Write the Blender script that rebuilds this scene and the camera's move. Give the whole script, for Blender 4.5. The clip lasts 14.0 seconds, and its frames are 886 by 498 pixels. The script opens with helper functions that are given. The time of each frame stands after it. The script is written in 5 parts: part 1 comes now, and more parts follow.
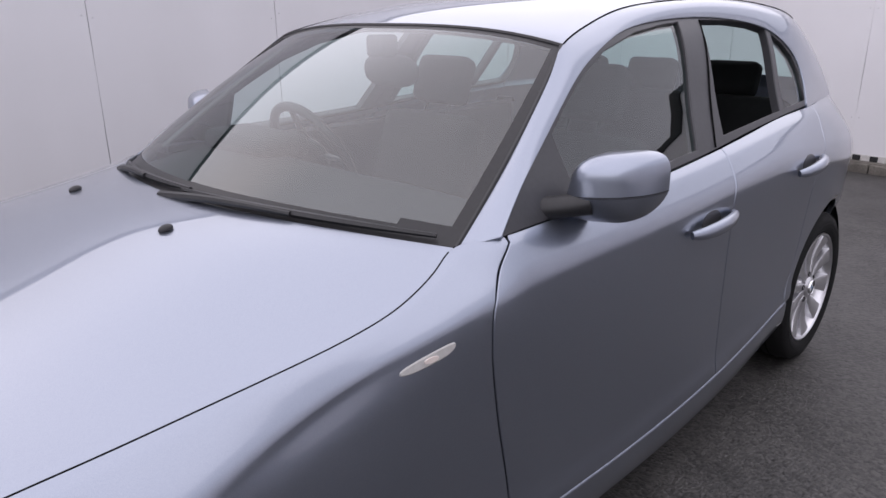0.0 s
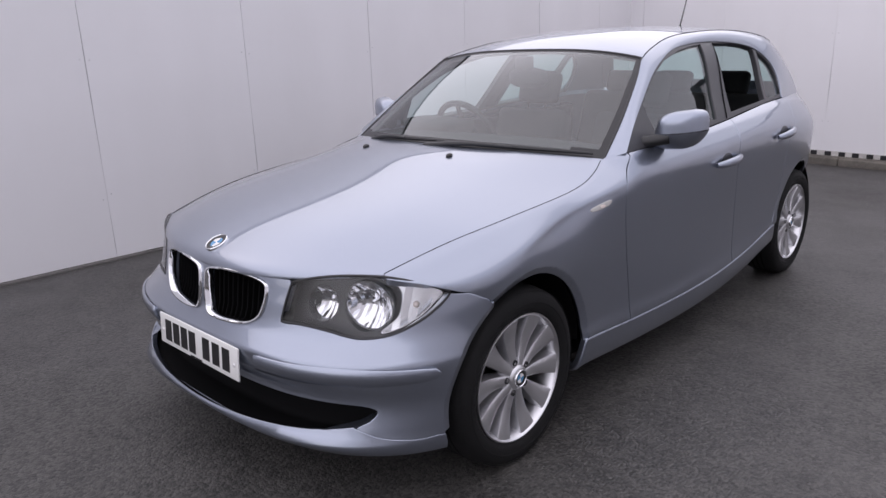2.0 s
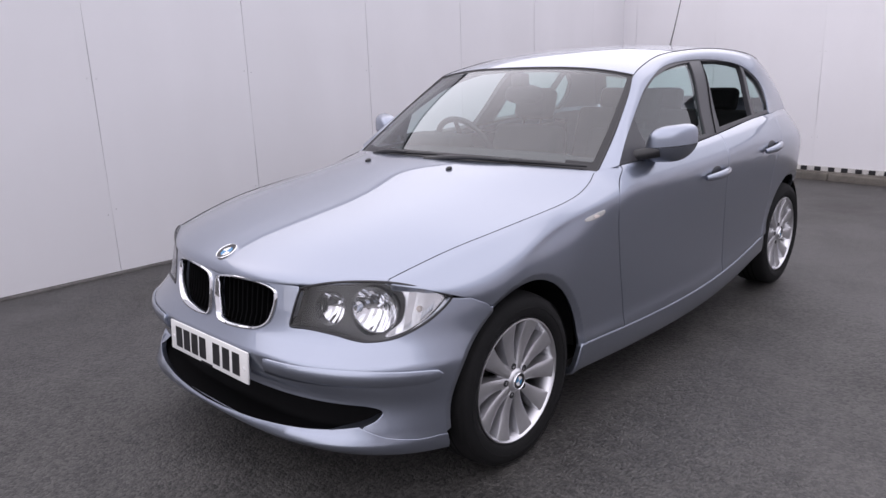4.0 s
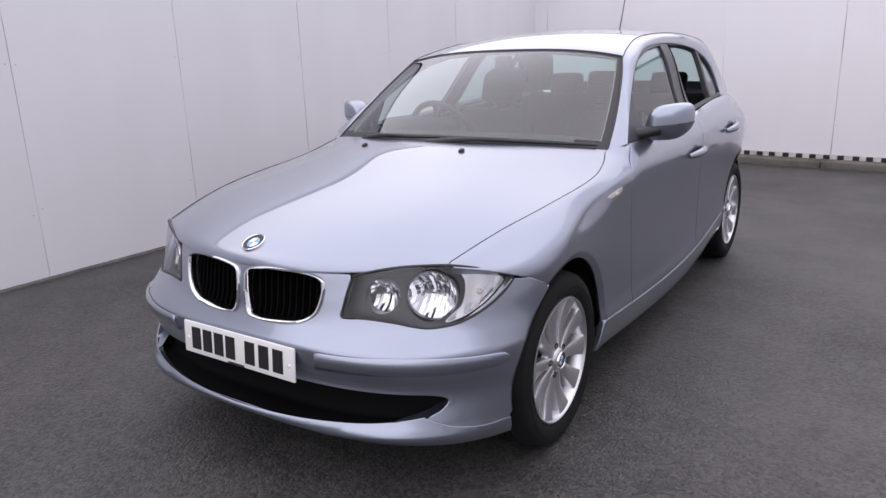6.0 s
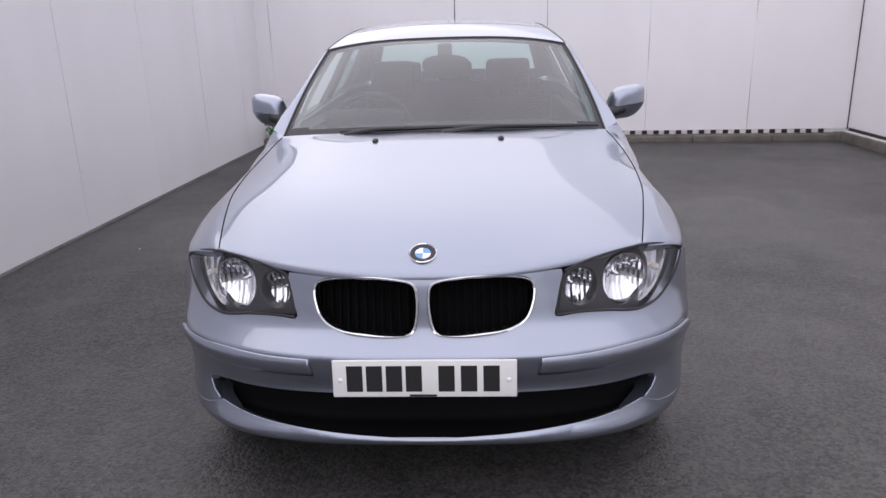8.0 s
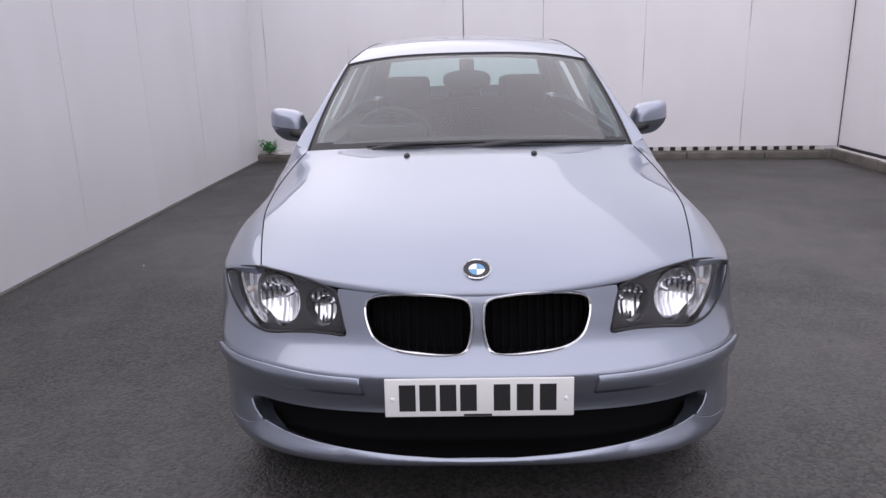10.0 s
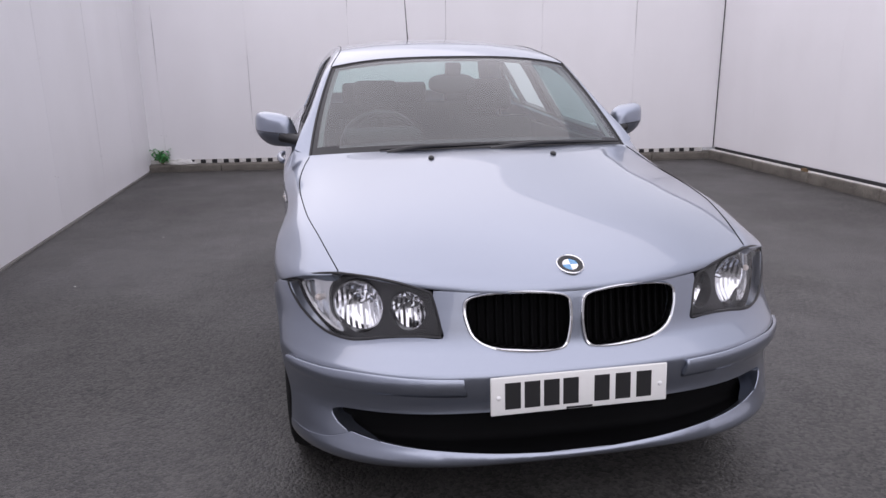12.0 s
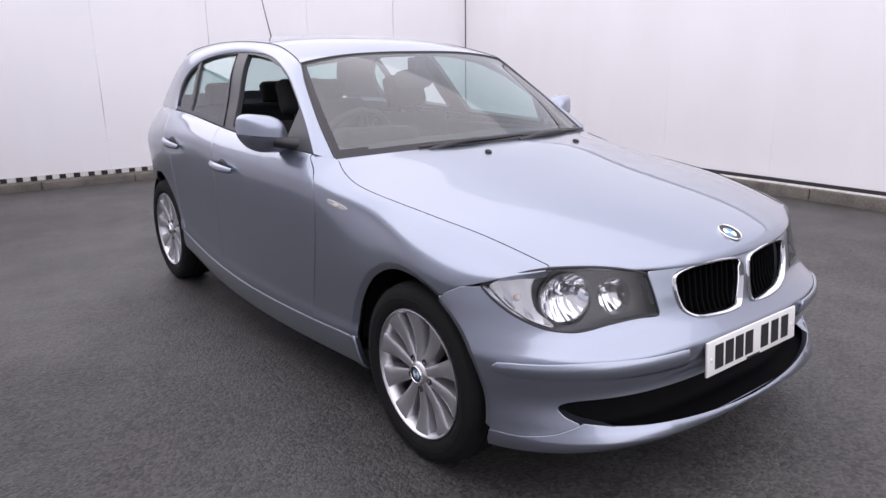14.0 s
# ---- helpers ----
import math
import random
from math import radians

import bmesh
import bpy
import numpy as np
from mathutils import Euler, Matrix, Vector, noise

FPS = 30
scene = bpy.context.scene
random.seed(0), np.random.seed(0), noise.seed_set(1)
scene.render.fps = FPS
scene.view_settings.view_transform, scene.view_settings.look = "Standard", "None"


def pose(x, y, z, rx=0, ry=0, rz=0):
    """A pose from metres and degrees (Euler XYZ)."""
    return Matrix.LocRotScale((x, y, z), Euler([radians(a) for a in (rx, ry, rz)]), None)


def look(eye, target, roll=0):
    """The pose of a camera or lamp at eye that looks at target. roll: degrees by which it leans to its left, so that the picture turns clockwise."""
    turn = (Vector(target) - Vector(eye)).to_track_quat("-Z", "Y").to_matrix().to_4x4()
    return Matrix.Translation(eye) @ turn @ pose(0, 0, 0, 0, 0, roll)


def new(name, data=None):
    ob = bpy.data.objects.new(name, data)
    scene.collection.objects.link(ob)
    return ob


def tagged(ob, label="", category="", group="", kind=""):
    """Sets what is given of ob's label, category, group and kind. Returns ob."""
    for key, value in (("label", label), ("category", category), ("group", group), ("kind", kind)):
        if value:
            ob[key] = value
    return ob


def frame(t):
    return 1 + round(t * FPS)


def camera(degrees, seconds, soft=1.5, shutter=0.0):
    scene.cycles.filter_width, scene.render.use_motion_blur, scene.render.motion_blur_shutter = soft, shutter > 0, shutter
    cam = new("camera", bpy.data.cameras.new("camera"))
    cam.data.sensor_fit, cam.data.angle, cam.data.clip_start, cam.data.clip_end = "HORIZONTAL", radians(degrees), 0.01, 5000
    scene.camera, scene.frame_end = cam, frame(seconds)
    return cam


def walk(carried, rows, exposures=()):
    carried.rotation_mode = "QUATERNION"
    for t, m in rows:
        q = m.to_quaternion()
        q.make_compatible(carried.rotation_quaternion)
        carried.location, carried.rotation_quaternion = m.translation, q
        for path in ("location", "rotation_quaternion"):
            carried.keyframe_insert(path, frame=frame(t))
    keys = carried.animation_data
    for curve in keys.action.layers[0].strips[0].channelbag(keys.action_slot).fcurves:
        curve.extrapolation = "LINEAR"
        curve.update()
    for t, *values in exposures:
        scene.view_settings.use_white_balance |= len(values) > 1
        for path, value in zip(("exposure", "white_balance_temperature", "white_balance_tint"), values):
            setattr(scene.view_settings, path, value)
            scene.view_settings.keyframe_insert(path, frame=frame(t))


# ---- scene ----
cam = camera(63.8, 14.0)
ROWS = [
    (0, 1.626, -0.302, 1.394, 71.33, 0.51, 44.40),
    (0.5, 1.772, -0.806, 1.380, 72.32, 1.01, 43.81),
    (1, 1.950, -1.233, 1.397, 72.88, 1.32, 44.68),
    (1.5, 2.043, -1.574, 1.392, 73.25, 1.77, 43.28),
    (2, 2.144, -1.737, 1.400, 73.80, 1.79, 43.29),
    (2.5, 2.198, -1.790, 1.396, 74.56, 2.15, 43.16),
    (3, 2.217, -1.811, 1.398, 75.06, 2.00, 43.17),
    (5.5, 2.050, -1.939, 1.387, 74.91, 1.36, 39.97),
    (6, 1.755, -2.117, 1.360, 74.42, 1.81, 33.27),
    (6.5, 1.363, -2.277, 1.359, 73.75, 1.50, 24.36),
    (7, 0.933, -2.430, 1.354, 73.66, 0.61, 16.50),
    (7.5, 0.512, -2.480, 1.359, 73.26, 1.35, 9.06),
    (8, 0.166, -2.515, 1.375, 73.10, 1.68, 2.73),
    (8.5, 0.019, -2.486, 1.357, 74.11, 1.52, 1.43),
    (11, -0.103, -2.493, 1.375, 74.62, 0.92, 0.28),
    (11.5, -0.339, -2.509, 1.368, 74.91, 0.47, -4.09),
    (12, -0.700, -2.443, 1.356, 74.82, 0.65, -10.41),
    (12.5, -1.125, -2.345, 1.367, 74.54, 1.01, -18.34),
    (13, -1.502, -2.177, 1.356, 74.51, 0.63, -26.02),
    (13.5, -1.858, -1.983, 1.356, 74.55, 1.09, -32.74),
    (14, -2.069, -1.794, 1.346, 74.57, 0.73, -37.57),
]
walk(cam, [(t, pose(x, y, z, rx, ry, rz)) for t, x, y, z, rx, ry, rz in ROWS],
     exposures=((0, .46, 6560, 21), (.5, .27, 6560, 21), (1.5, .30, 6560, 21), (2.5, .55, 6560, 21), (3, .61, 6560, 21), (6.5, .58, 6560, 21), (8, .49, 6560, 21), (11.3, .43, 6560, 21), (12.6, .56, 6560, 21), (14, .82, 6560, 21)))

# ---- world and light ----
world = bpy.data.worlds.new("overcast")
scene.world = world
world.use_nodes = True
wn = world.node_tree
sky = wn.nodes.new("ShaderNodeTexSky")
sky.sky_type, sky.sun_disc = "NISHITA", False
sky.sun_elevation, sky.sun_rotation = radians(42), radians(256)
sky.air_density, sky.dust_density, sky.ozone_density = 1.0, 1.3, 1.0
cloud = wn.nodes.new("ShaderNodeMix")          # an even cloud cover over the clear sky
cloud.data_type = "RGBA"
cloud.inputs["Factor"].default_value = 0.87
where, drift, shade = (wn.nodes.new("ShaderNode" + k) for k in ("TexCoord", "TexNoise", "ValToRGB"))
drift.inputs["Scale"].default_value, drift.inputs["Detail"].default_value, drift.inputs["Roughness"].default_value = 2.2, 4, .45
shade.color_ramp.elements[0].position, shade.color_ramp.elements[0].color = .32, (.83, .87, .94, 1)
shade.color_ramp.elements[1].position, shade.color_ramp.elements[1].color = .68, (1.0, 1.04, 1.11, 1)
grey = wn.nodes.new("ShaderNodeVectorMath")
grey.operation = "MULTIPLY"
grey.inputs[1].default_value = (6.6, 6.6, 6.6)
wn.links.new(where.outputs["Generated"], drift.inputs["Vector"])
wn.links.new(drift.outputs["Fac"], shade.inputs["Fac"])
wn.links.new(shade.outputs["Color"], grey.inputs[0])
wn.links.new(grey.outputs["Vector"], cloud.inputs["B"])
wn.links.new(sky.outputs[0], cloud.inputs["A"])
wn.links.new(cloud.outputs["Result"], wn.nodes["Background"].inputs[0])
wn.nodes["Background"].inputs[1].default_value = 0.126
# the brightest part of the cloud cover, high over the west wall
sun = new("sun", bpy.data.lights.new("sun", "SUN"))
sun.data.energy, sun.data.angle, sun.data.color = 1.27, radians(176), (1.0, 0.99, 0.985)
sun.matrix_world = look((0, 0, 9), (8.5, 2.2, 0))

# ---- materials ----
def material(name, color, rough=0.5, metal=0.0, coat=0.0, vary=0.0, scale=8.0, bump=0.0, bump_scale=200.0, color2=None, spec=0.5, coat_rough=0.03):
    """A principled material with colour variation at two scales and a fine relief."""
    m = bpy.data.materials.new(name)
    m.use_nodes = True
    nt = m.node_tree
    b = nt.nodes["Principled BSDF"]
    b.inputs["Base Color"].default_value = (*color, 1)
    b.inputs["Roughness"].default_value = rough
    b.inputs["Metallic"].default_value = metal
    b.inputs["Coat Weight"].default_value = coat
    b.inputs["Coat Roughness"].default_value = coat_rough
    b.inputs["Specular IOR Level"].default_value = spec
    b.inputs["Coat IOR"].default_value = 1.6
    co = nt.nodes.new("ShaderNodeTexCoord")
    if vary:
        n1, n2 = nt.nodes.new("ShaderNodeTexNoise"), nt.nodes.new("ShaderNodeTexNoise")
        n1.inputs["Scale"].default_value, n2.inputs["Scale"].default_value = scale, scale * 14
        n1.inputs["Detail"].default_value = n2.inputs["Detail"].default_value = 5
        add = nt.nodes.new("ShaderNodeMath")
        add.operation = "ADD"
        ramp = nt.nodes.new("ShaderNodeMapRange")
        ramp.inputs["From Min"].default_value, ramp.inputs["From Max"].default_value = 0.7, 1.3
        mix = nt.nodes.new("ShaderNodeMix")
        mix.data_type = "RGBA"
        c2 = color2 or tuple(c * (1 - vary) for c in color)
        mix.inputs["A"].default_value, mix.inputs["B"].default_value = (*color, 1), (*c2, 1)
        for n in (n1, n2):
            nt.links.new(co.outputs["Object"], n.inputs["Vector"])
        nt.links.new(n1.outputs["Fac"], add.inputs[0])
        nt.links.new(n2.outputs["Fac"], add.inputs[1])
        nt.links.new(add.outputs[0], ramp.inputs["Value"])
        nt.links.new(ramp.outputs["Result"], mix.inputs["Factor"])
        nt.links.new(mix.outputs["Result"], b.inputs["Base Color"])
    if bump:
        n3, bp = nt.nodes.new("ShaderNodeTexNoise"), nt.nodes.new("ShaderNodeBump")
        n3.inputs["Scale"].default_value, n3.inputs["Detail"].default_value = bump_scale, 4
        bp.inputs["Strength"].default_value, bp.inputs["Distance"].default_value = bump, 0.01
        nt.links.new(co.outputs["Object"], n3.inputs["Vector"])
        nt.links.new(n3.outputs["Fac"], bp.inputs["Height"])
        nt.links.new(bp.outputs["Normal"], b.inputs["Normal"])
    return m


def clear_glass(name, tint, gloss=0.02, base=.06):
    """A thin pane: clear when faced, mirroring at a slant."""
    m = bpy.data.materials.new(name)
    m.use_nodes = True
    nt = m.node_tree
    nt.nodes.remove(nt.nodes["Principled BSDF"])
    tr, gl, mx, lw, pw, ma = (nt.nodes.new("ShaderNode" + k) for k in ("BsdfTransparent", "BsdfGlossy", "MixShader", "LayerWeight", "Math", "Math"))
    tr.inputs[0].default_value = (*tint, 1)
    gl.inputs["Roughness"].default_value = gloss
    lw.inputs["Blend"].default_value = 0.5
    pw.operation, pw.inputs[1].default_value = "POWER", 4.5
    ma.operation, ma.inputs[1].default_value, ma.inputs[2].default_value = "MULTIPLY_ADD", 1 - base, base
    nt.links.new(lw.outputs["Facing"], pw.inputs[0])
    nt.links.new(pw.outputs[0], ma.inputs[0])
    nt.links.new(ma.outputs[0], mx.inputs[0])
    nt.links.new(tr.outputs[0], mx.inputs[1])
    nt.links.new(gl.outputs[0], mx.inputs[2])
    nt.links.new(mx.outputs[0], nt.nodes["Material Output"].inputs[0])
    return m


def car_paint(name, color, flake):
    """Metallic paint: fine flakes under a clear coat."""
    m = material(name, color, rough=0.31, metal=0.94, coat=1.0, coat_rough=0.015)
    nt = m.node_tree
    b = nt.nodes["Principled BSDF"]
    co = nt.nodes["Texture Coordinate"]
    vo, mix, dust, rr = (nt.nodes.new(k) for k in ("ShaderNodeTexVoronoi", "ShaderNodeMix", "ShaderNodeTexNoise", "ShaderNodeMapRange"))
    vo.inputs["Scale"].default_value = 2200
    mix.data_type = "RGBA"
    mix.inputs["A"].default_value, mix.inputs["B"].default_value = (*color, 1), (*flake, 1)
    nt.links.new(co.outputs["Object"], vo.inputs["Vector"])
    sep = nt.nodes.new("ShaderNodeSeparateColor")
    nt.links.new(vo.outputs["Color"], sep.inputs[0])
    nt.links.new(sep.outputs[0], mix.inputs["Factor"])
    nt.links.new(mix.outputs["Result"], b.inputs["Base Color"])
    dust.inputs["Scale"].default_value, dust.inputs["Detail"].default_value = 3.0, 6
    rr.inputs["To Min"].default_value, rr.inputs["To Max"].default_value = 0.008, 0.028
    nt.links.new(co.outputs["Object"], dust.inputs["Vector"])
    nt.links.new(dust.outputs["Fac"], rr.inputs["Value"])
    nt.links.new(rr.outputs["Result"], b.inputs["Coat Roughness"])
    return m


PAINT = car_paint("silver blue metallic paint", (.266, .299, .370), (.328, .361, .430))
BLACK = material("satin black plastic", (.018, .018, .02), rough=0.42, vary=.3, scale=6, bump=.05, bump_scale=500)
GREYBLACK = material("dark grey satin trim", (.05, .05, .055), rough=0.38, vary=.2, scale=6)
# near-black colour that stands in for deep shade in cavities, gaps and seams
DEEP = material("near-black for shaded cavities and gaps", (.006, .006, .0065), rough=0.9, vary=.3, spec=.1)
SLAT = material("matt black slat plastic", (.0035, .0035, .004), rough=0.7, vary=.3, spec=.08)
RUBBER = material("tyre rubber", (.009, .009, .0095), rough=0.78, vary=.35, scale=12, bump=.2, bump_scale=260, spec=.25)
CHROME = material("chrome", (.82, .83, .85), rough=0.06, metal=1.0)
ALLOY = material("silver painted alloy", (.62, .62, .64), rough=0.3, metal=0.85, coat=.6, vary=.08, scale=20)
ALLOY_LIP = material("machined alloy lip", (.66, .66, .68), rough=0.32, metal=1.0)
DISC = material("brake disc iron", (.22, .21, .2), rough=0.45, metal=.9, vary=.3, scale=30)
BEZEL = material("dark grey headlight bezel", (.034, .034, .037), rough=0.25, vary=.2, scale=20)
def fluted(name, color, rough, scale, strength, metal=1.0):
    """Bright reflector plastic with upright flutes pressed into it."""
    m = material(name, color, rough=rough, metal=metal)
    nt = m.node_tree
    wv, bp = nt.nodes.new("ShaderNodeTexWave"), nt.nodes.new("ShaderNodeBump")
    wv.bands_direction, wv.wave_profile = "X", "TRI"
    wv.inputs["Scale"].default_value, wv.inputs["Distortion"].default_value = scale, 2.5
    wv.inputs["Detail"].default_value, wv.inputs["Detail Scale"].default_value = 2, .6
    bp.inputs["Strength"].default_value, bp.inputs["Distance"].default_value = strength, .01
    nt.links.new(nt.nodes["Texture Coordinate"].outputs["Object"], wv.inputs["Vector"])
    nt.links.new(wv.outputs["Fac"], bp.inputs["Height"])
    nt.links.new(bp.outputs["Normal"], nt.nodes["Principled BSDF"].inputs["Normal"])
    return m


REFLECT = fluted("headlight reflector", (.88, .88, .90), .09, 20, .24)
INDICATOR = fluted("ribbed indicator reflector", (.80, .80, .81), .2, 9, .35, .75)
AMBER = material("pale amber bulb", (.70, .62, .57), rough=0.3)
WHITE_LENS = material("milky repeater lens", (.54, .53, .51), rough=0.25, coat=.8, vary=.15, scale=60)
PLATE = material("white reflective plate", (.78, .78, .76), rough=0.4, coat=.4, vary=.05, scale=20)
INK = material("black plate ink", (.012, .012, .013), rough=0.4)
BLUE = material("blue enamel", (.07, .27, .5), rough=0.2, coat=1.0)
WHITE = material("white enamel", (.8, .8, .8), rough=0.2, coat=1.0)
FABRIC = material("anthracite seat cloth", (.012, .012, .013), rough=0.9, vary=.4, scale=30, bump=.3, bump_scale=600)
DASH = material("charcoal soft dashboard plastic", (.013, .013, .015), rough=0.75, vary=.2, scale=20, bump=.2, bump_scale=700)
LINER = material("pale grey headlining", (.25, .25, .25), rough=0.9, vary=.1, scale=30)
GLASS = clear_glass("green tinted window glass", (.66, .825, .80), .008, .12)
SCREEN = clear_glass("windscreen glass", (.60, .745, .725), .008, .155)
LENS = clear_glass("clear polycarbonate lens", (.95, .955, .96), .0, .035)

# ---- mesh tools ----
from mathutils.geometry import delaunay_2d_cdt


def link(name, verts, faces, mat, parent=None, label="", normals=None, smooth=True, mats=None, which=None):
    """One mesh object; normals: one per vertex for smooth shading, None entries take the mesh's own."""
    me = bpy.data.meshes.new(name)
    me.from_pydata([tuple(v) for v in verts], [], [tuple(f) for f in faces])
    for m in (mats or [mat]):
        me.materials.append(m)
    if which is not None:
        me.polygons.foreach_set("material_index", which)
    if smooth:
        me.polygons.foreach_set("use_smooth", [True] * len(me.polygons))
    me.update()
    if normals is not None:
        me.normals_split_custom_set_from_vertices([tuple(n) for n in normals])
    ob = new(name, me)
    if parent is not None:
        ob.parent = parent
    if label:
        tagged(ob, label)
    return ob


def part(name, bm, mat, parent, label="", smooth=True):
    me = bpy.data.meshes.new(name)
    bm.to_mesh(me)
    bm.free()
    me.materials.append(mat)
    if smooth:
        me.polygons.foreach_set("use_smooth", [True] * len(me.polygons))
        me.set_sharp_from_angle(angle=radians(38))
    ob = new(name, me)
    ob.parent = parent
    if label:
        tagged(ob, label)
    return ob


def smooth_line(pts, n=8, closed=False):
    """Catmull-Rom line through 2D or 3D points."""
    p = [np.array(q, float) for q in pts]
    k, out = len(p), []
    for i in range(k if closed else k - 1):
        a, b, c, d = (p[(i + j) % k] if closed else p[min(max(i + j, 0), k - 1)] for j in (-1, 0, 1, 2))
        for u in np.arange(n) / n:
            out.append(0.5 * (2 * b + (c - a) * u + (2 * a - 5 * b + 4 * c - d) * u * u + (3 * b - a - 3 * c + d) * u ** 3))
    return out if closed else out + [p[-1]]


def arc(cy, cz, r, a0, a1, n=24):
    return [(cy + r * math.cos(radians(a0 + (a1 - a0) * i / n)), cz + r * math.sin(radians(a0 + (a1 - a0) * i / n))) for i in range(n + 1)]


def inside(poly, q):
    """Which of the points q lie inside the polygon."""
    x, y = q[:, 0], q[:, 1]
    r, n = np.zeros(len(q), bool), len(poly)
    for i in range(n):
        (x0, y0), (x1, y1) = poly[i], poly[(i + 1) % n]
        if y0 == y1:
            continue
        r ^= ((y0 > y) != (y1 > y)) & (x < (x1 - x0) * (y - y0) / (y1 - y0) + x0)
    return r


def densify(loop, step):
    out, n = [], len(loop)
    for i in range(n):
        a, b = np.array(loop[i], float), np.array(loop[(i + 1) % n], float)
        k = max(1, int(math.ceil(np.linalg.norm(b - a) / step)))
        if np.linalg.norm(b - a) > 1e-6:
            out += [a + (b - a) * j / k for j in range(k)]
    return np.array(out)


def surf_normal(at, uv):
    e = 2e-4
    u, v = uv[:, 0], uv[:, 1]
    n = np.cross(at(u + e, v) - at(u - e, v), at(u, v + e) - at(u, v - e))
    return n / np.maximum(np.linalg.norm(n, axis=1)[:, None], 1e-12)


def panel(name, at, outline, mat, parent, step=.025, holes=(), depth=.014, s=1, label="", off=0.0, hole_depth=None, edge=.0022):
    """A sheet cut out of the surface at(u, v) along an outline, with rounded edges that turn inwards."""
    loops = [densify(outline, step)] + [densify(h, step) for h in holes]
    lo, hi = loops[0].min(0), loops[0].max(0)
    gu, gv = np.meshgrid(np.arange(lo[0] + step / 2, hi[0], step), np.arange(lo[1] + step / 2, hi[1], step))
    g = np.stack([gu.ravel(), gv.ravel()], 1)
    keep = inside(loops[0], g)
    for h in loops[1:]:
        keep &= ~inside(h, g)
    g = g[keep]
    rim = np.concatenate(loops)
    if len(g):
        near = np.min(np.linalg.norm(g[:, None, :] - rim[None], axis=2), axis=1) if len(g) * len(rim) < 6e6 else np.ones(len(g))
        g = g[near > (.35 * step)]
    pts, edges, base = np.concatenate([rim, g]), [], 0
    for l in loops:
        edges += [(base + i, base + (i + 1) % len(l)) for i in range(len(l))]
        base += len(l)
    vs, _, fs, *_ = delaunay_2d_cdt([Vector(p) for p in pts], edges, [], 0, 1e-6)
    vs = np.array([tuple(v) for v in vs])
    fs = np.array([f for f in fs if len(f) == 3])
    c = vs[fs].mean(1)
    ok = inside(loops[0], c)
    for h in loops[1:]:
        ok &= ~inside(h, c)
    fs = fs[ok]
    nrm = surf_normal(at, vs)
    p = at(vs[:, 0], vs[:, 1]) + nrm * off
    verts, norms, faces = [p], [nrm], [fs.tolist()]
    count = len(p)
    for k, l in enumerate(loops):
        nl = surf_normal(at, l)
        q = at(l[:, 0], l[:, 1]) + nl * off
        tan = np.roll(q, -1, 0) - np.roll(q, 1, 0)
        out = np.cross(tan, nl)
        out /= np.maximum(np.linalg.norm(out, axis=1)[:, None], 1e-9)
        area = np.sum(l[:, 0] * np.roll(l[:, 1], -1) - l[:, 1] * np.roll(l[:, 0], -1))
        turn = (1 if area > 0 else -1) * (1 if k == 0 else -1)
        out = out * turn
        d = depth if k == 0 or hole_depth is None else hole_depth
        rings = [(q, nl), (q + out * edge - nl * edge, (nl + out) / 1.4142), (q + out * edge - nl * edge * 2, out), (q + out * edge - nl * d, out)]
        n = len(q)
        for r, rn in rings:
            verts.append(r)
            norms.append(rn)
        for j in range(3):
            a, b = count + j * n, count + (j + 1) * n
            for i in range(n):
                i2 = (i + 1) % n
                f = (a + i, b + i, b + i2, a + i2)
                faces.append([f if turn > 0 and k == 0 or turn < 0 and k > 0 else f])
        count += 4 * n
    V, N = np.concatenate(verts), np.concatenate(norms)
    F = [f for group in faces for f in group]
    # wind the rim faces with their normals
    fixed = []
    for f in F:
        a, b, c3 = V[f[0]], V[f[1]], V[f[2]]
        if np.dot(np.cross(b - a, c3 - a), N[f[0]] + N[f[1]] + N[f[2]]) < 0:
            f = tuple(reversed(f))
        fixed.append(f)
    if s < 0:
        V, N = V * (-1, 1, 1), N * (-1, 1, 1)
        fixed = [tuple(reversed(f)) for f in fixed]
    return link(name, V, fixed, mat, parent, label, N)


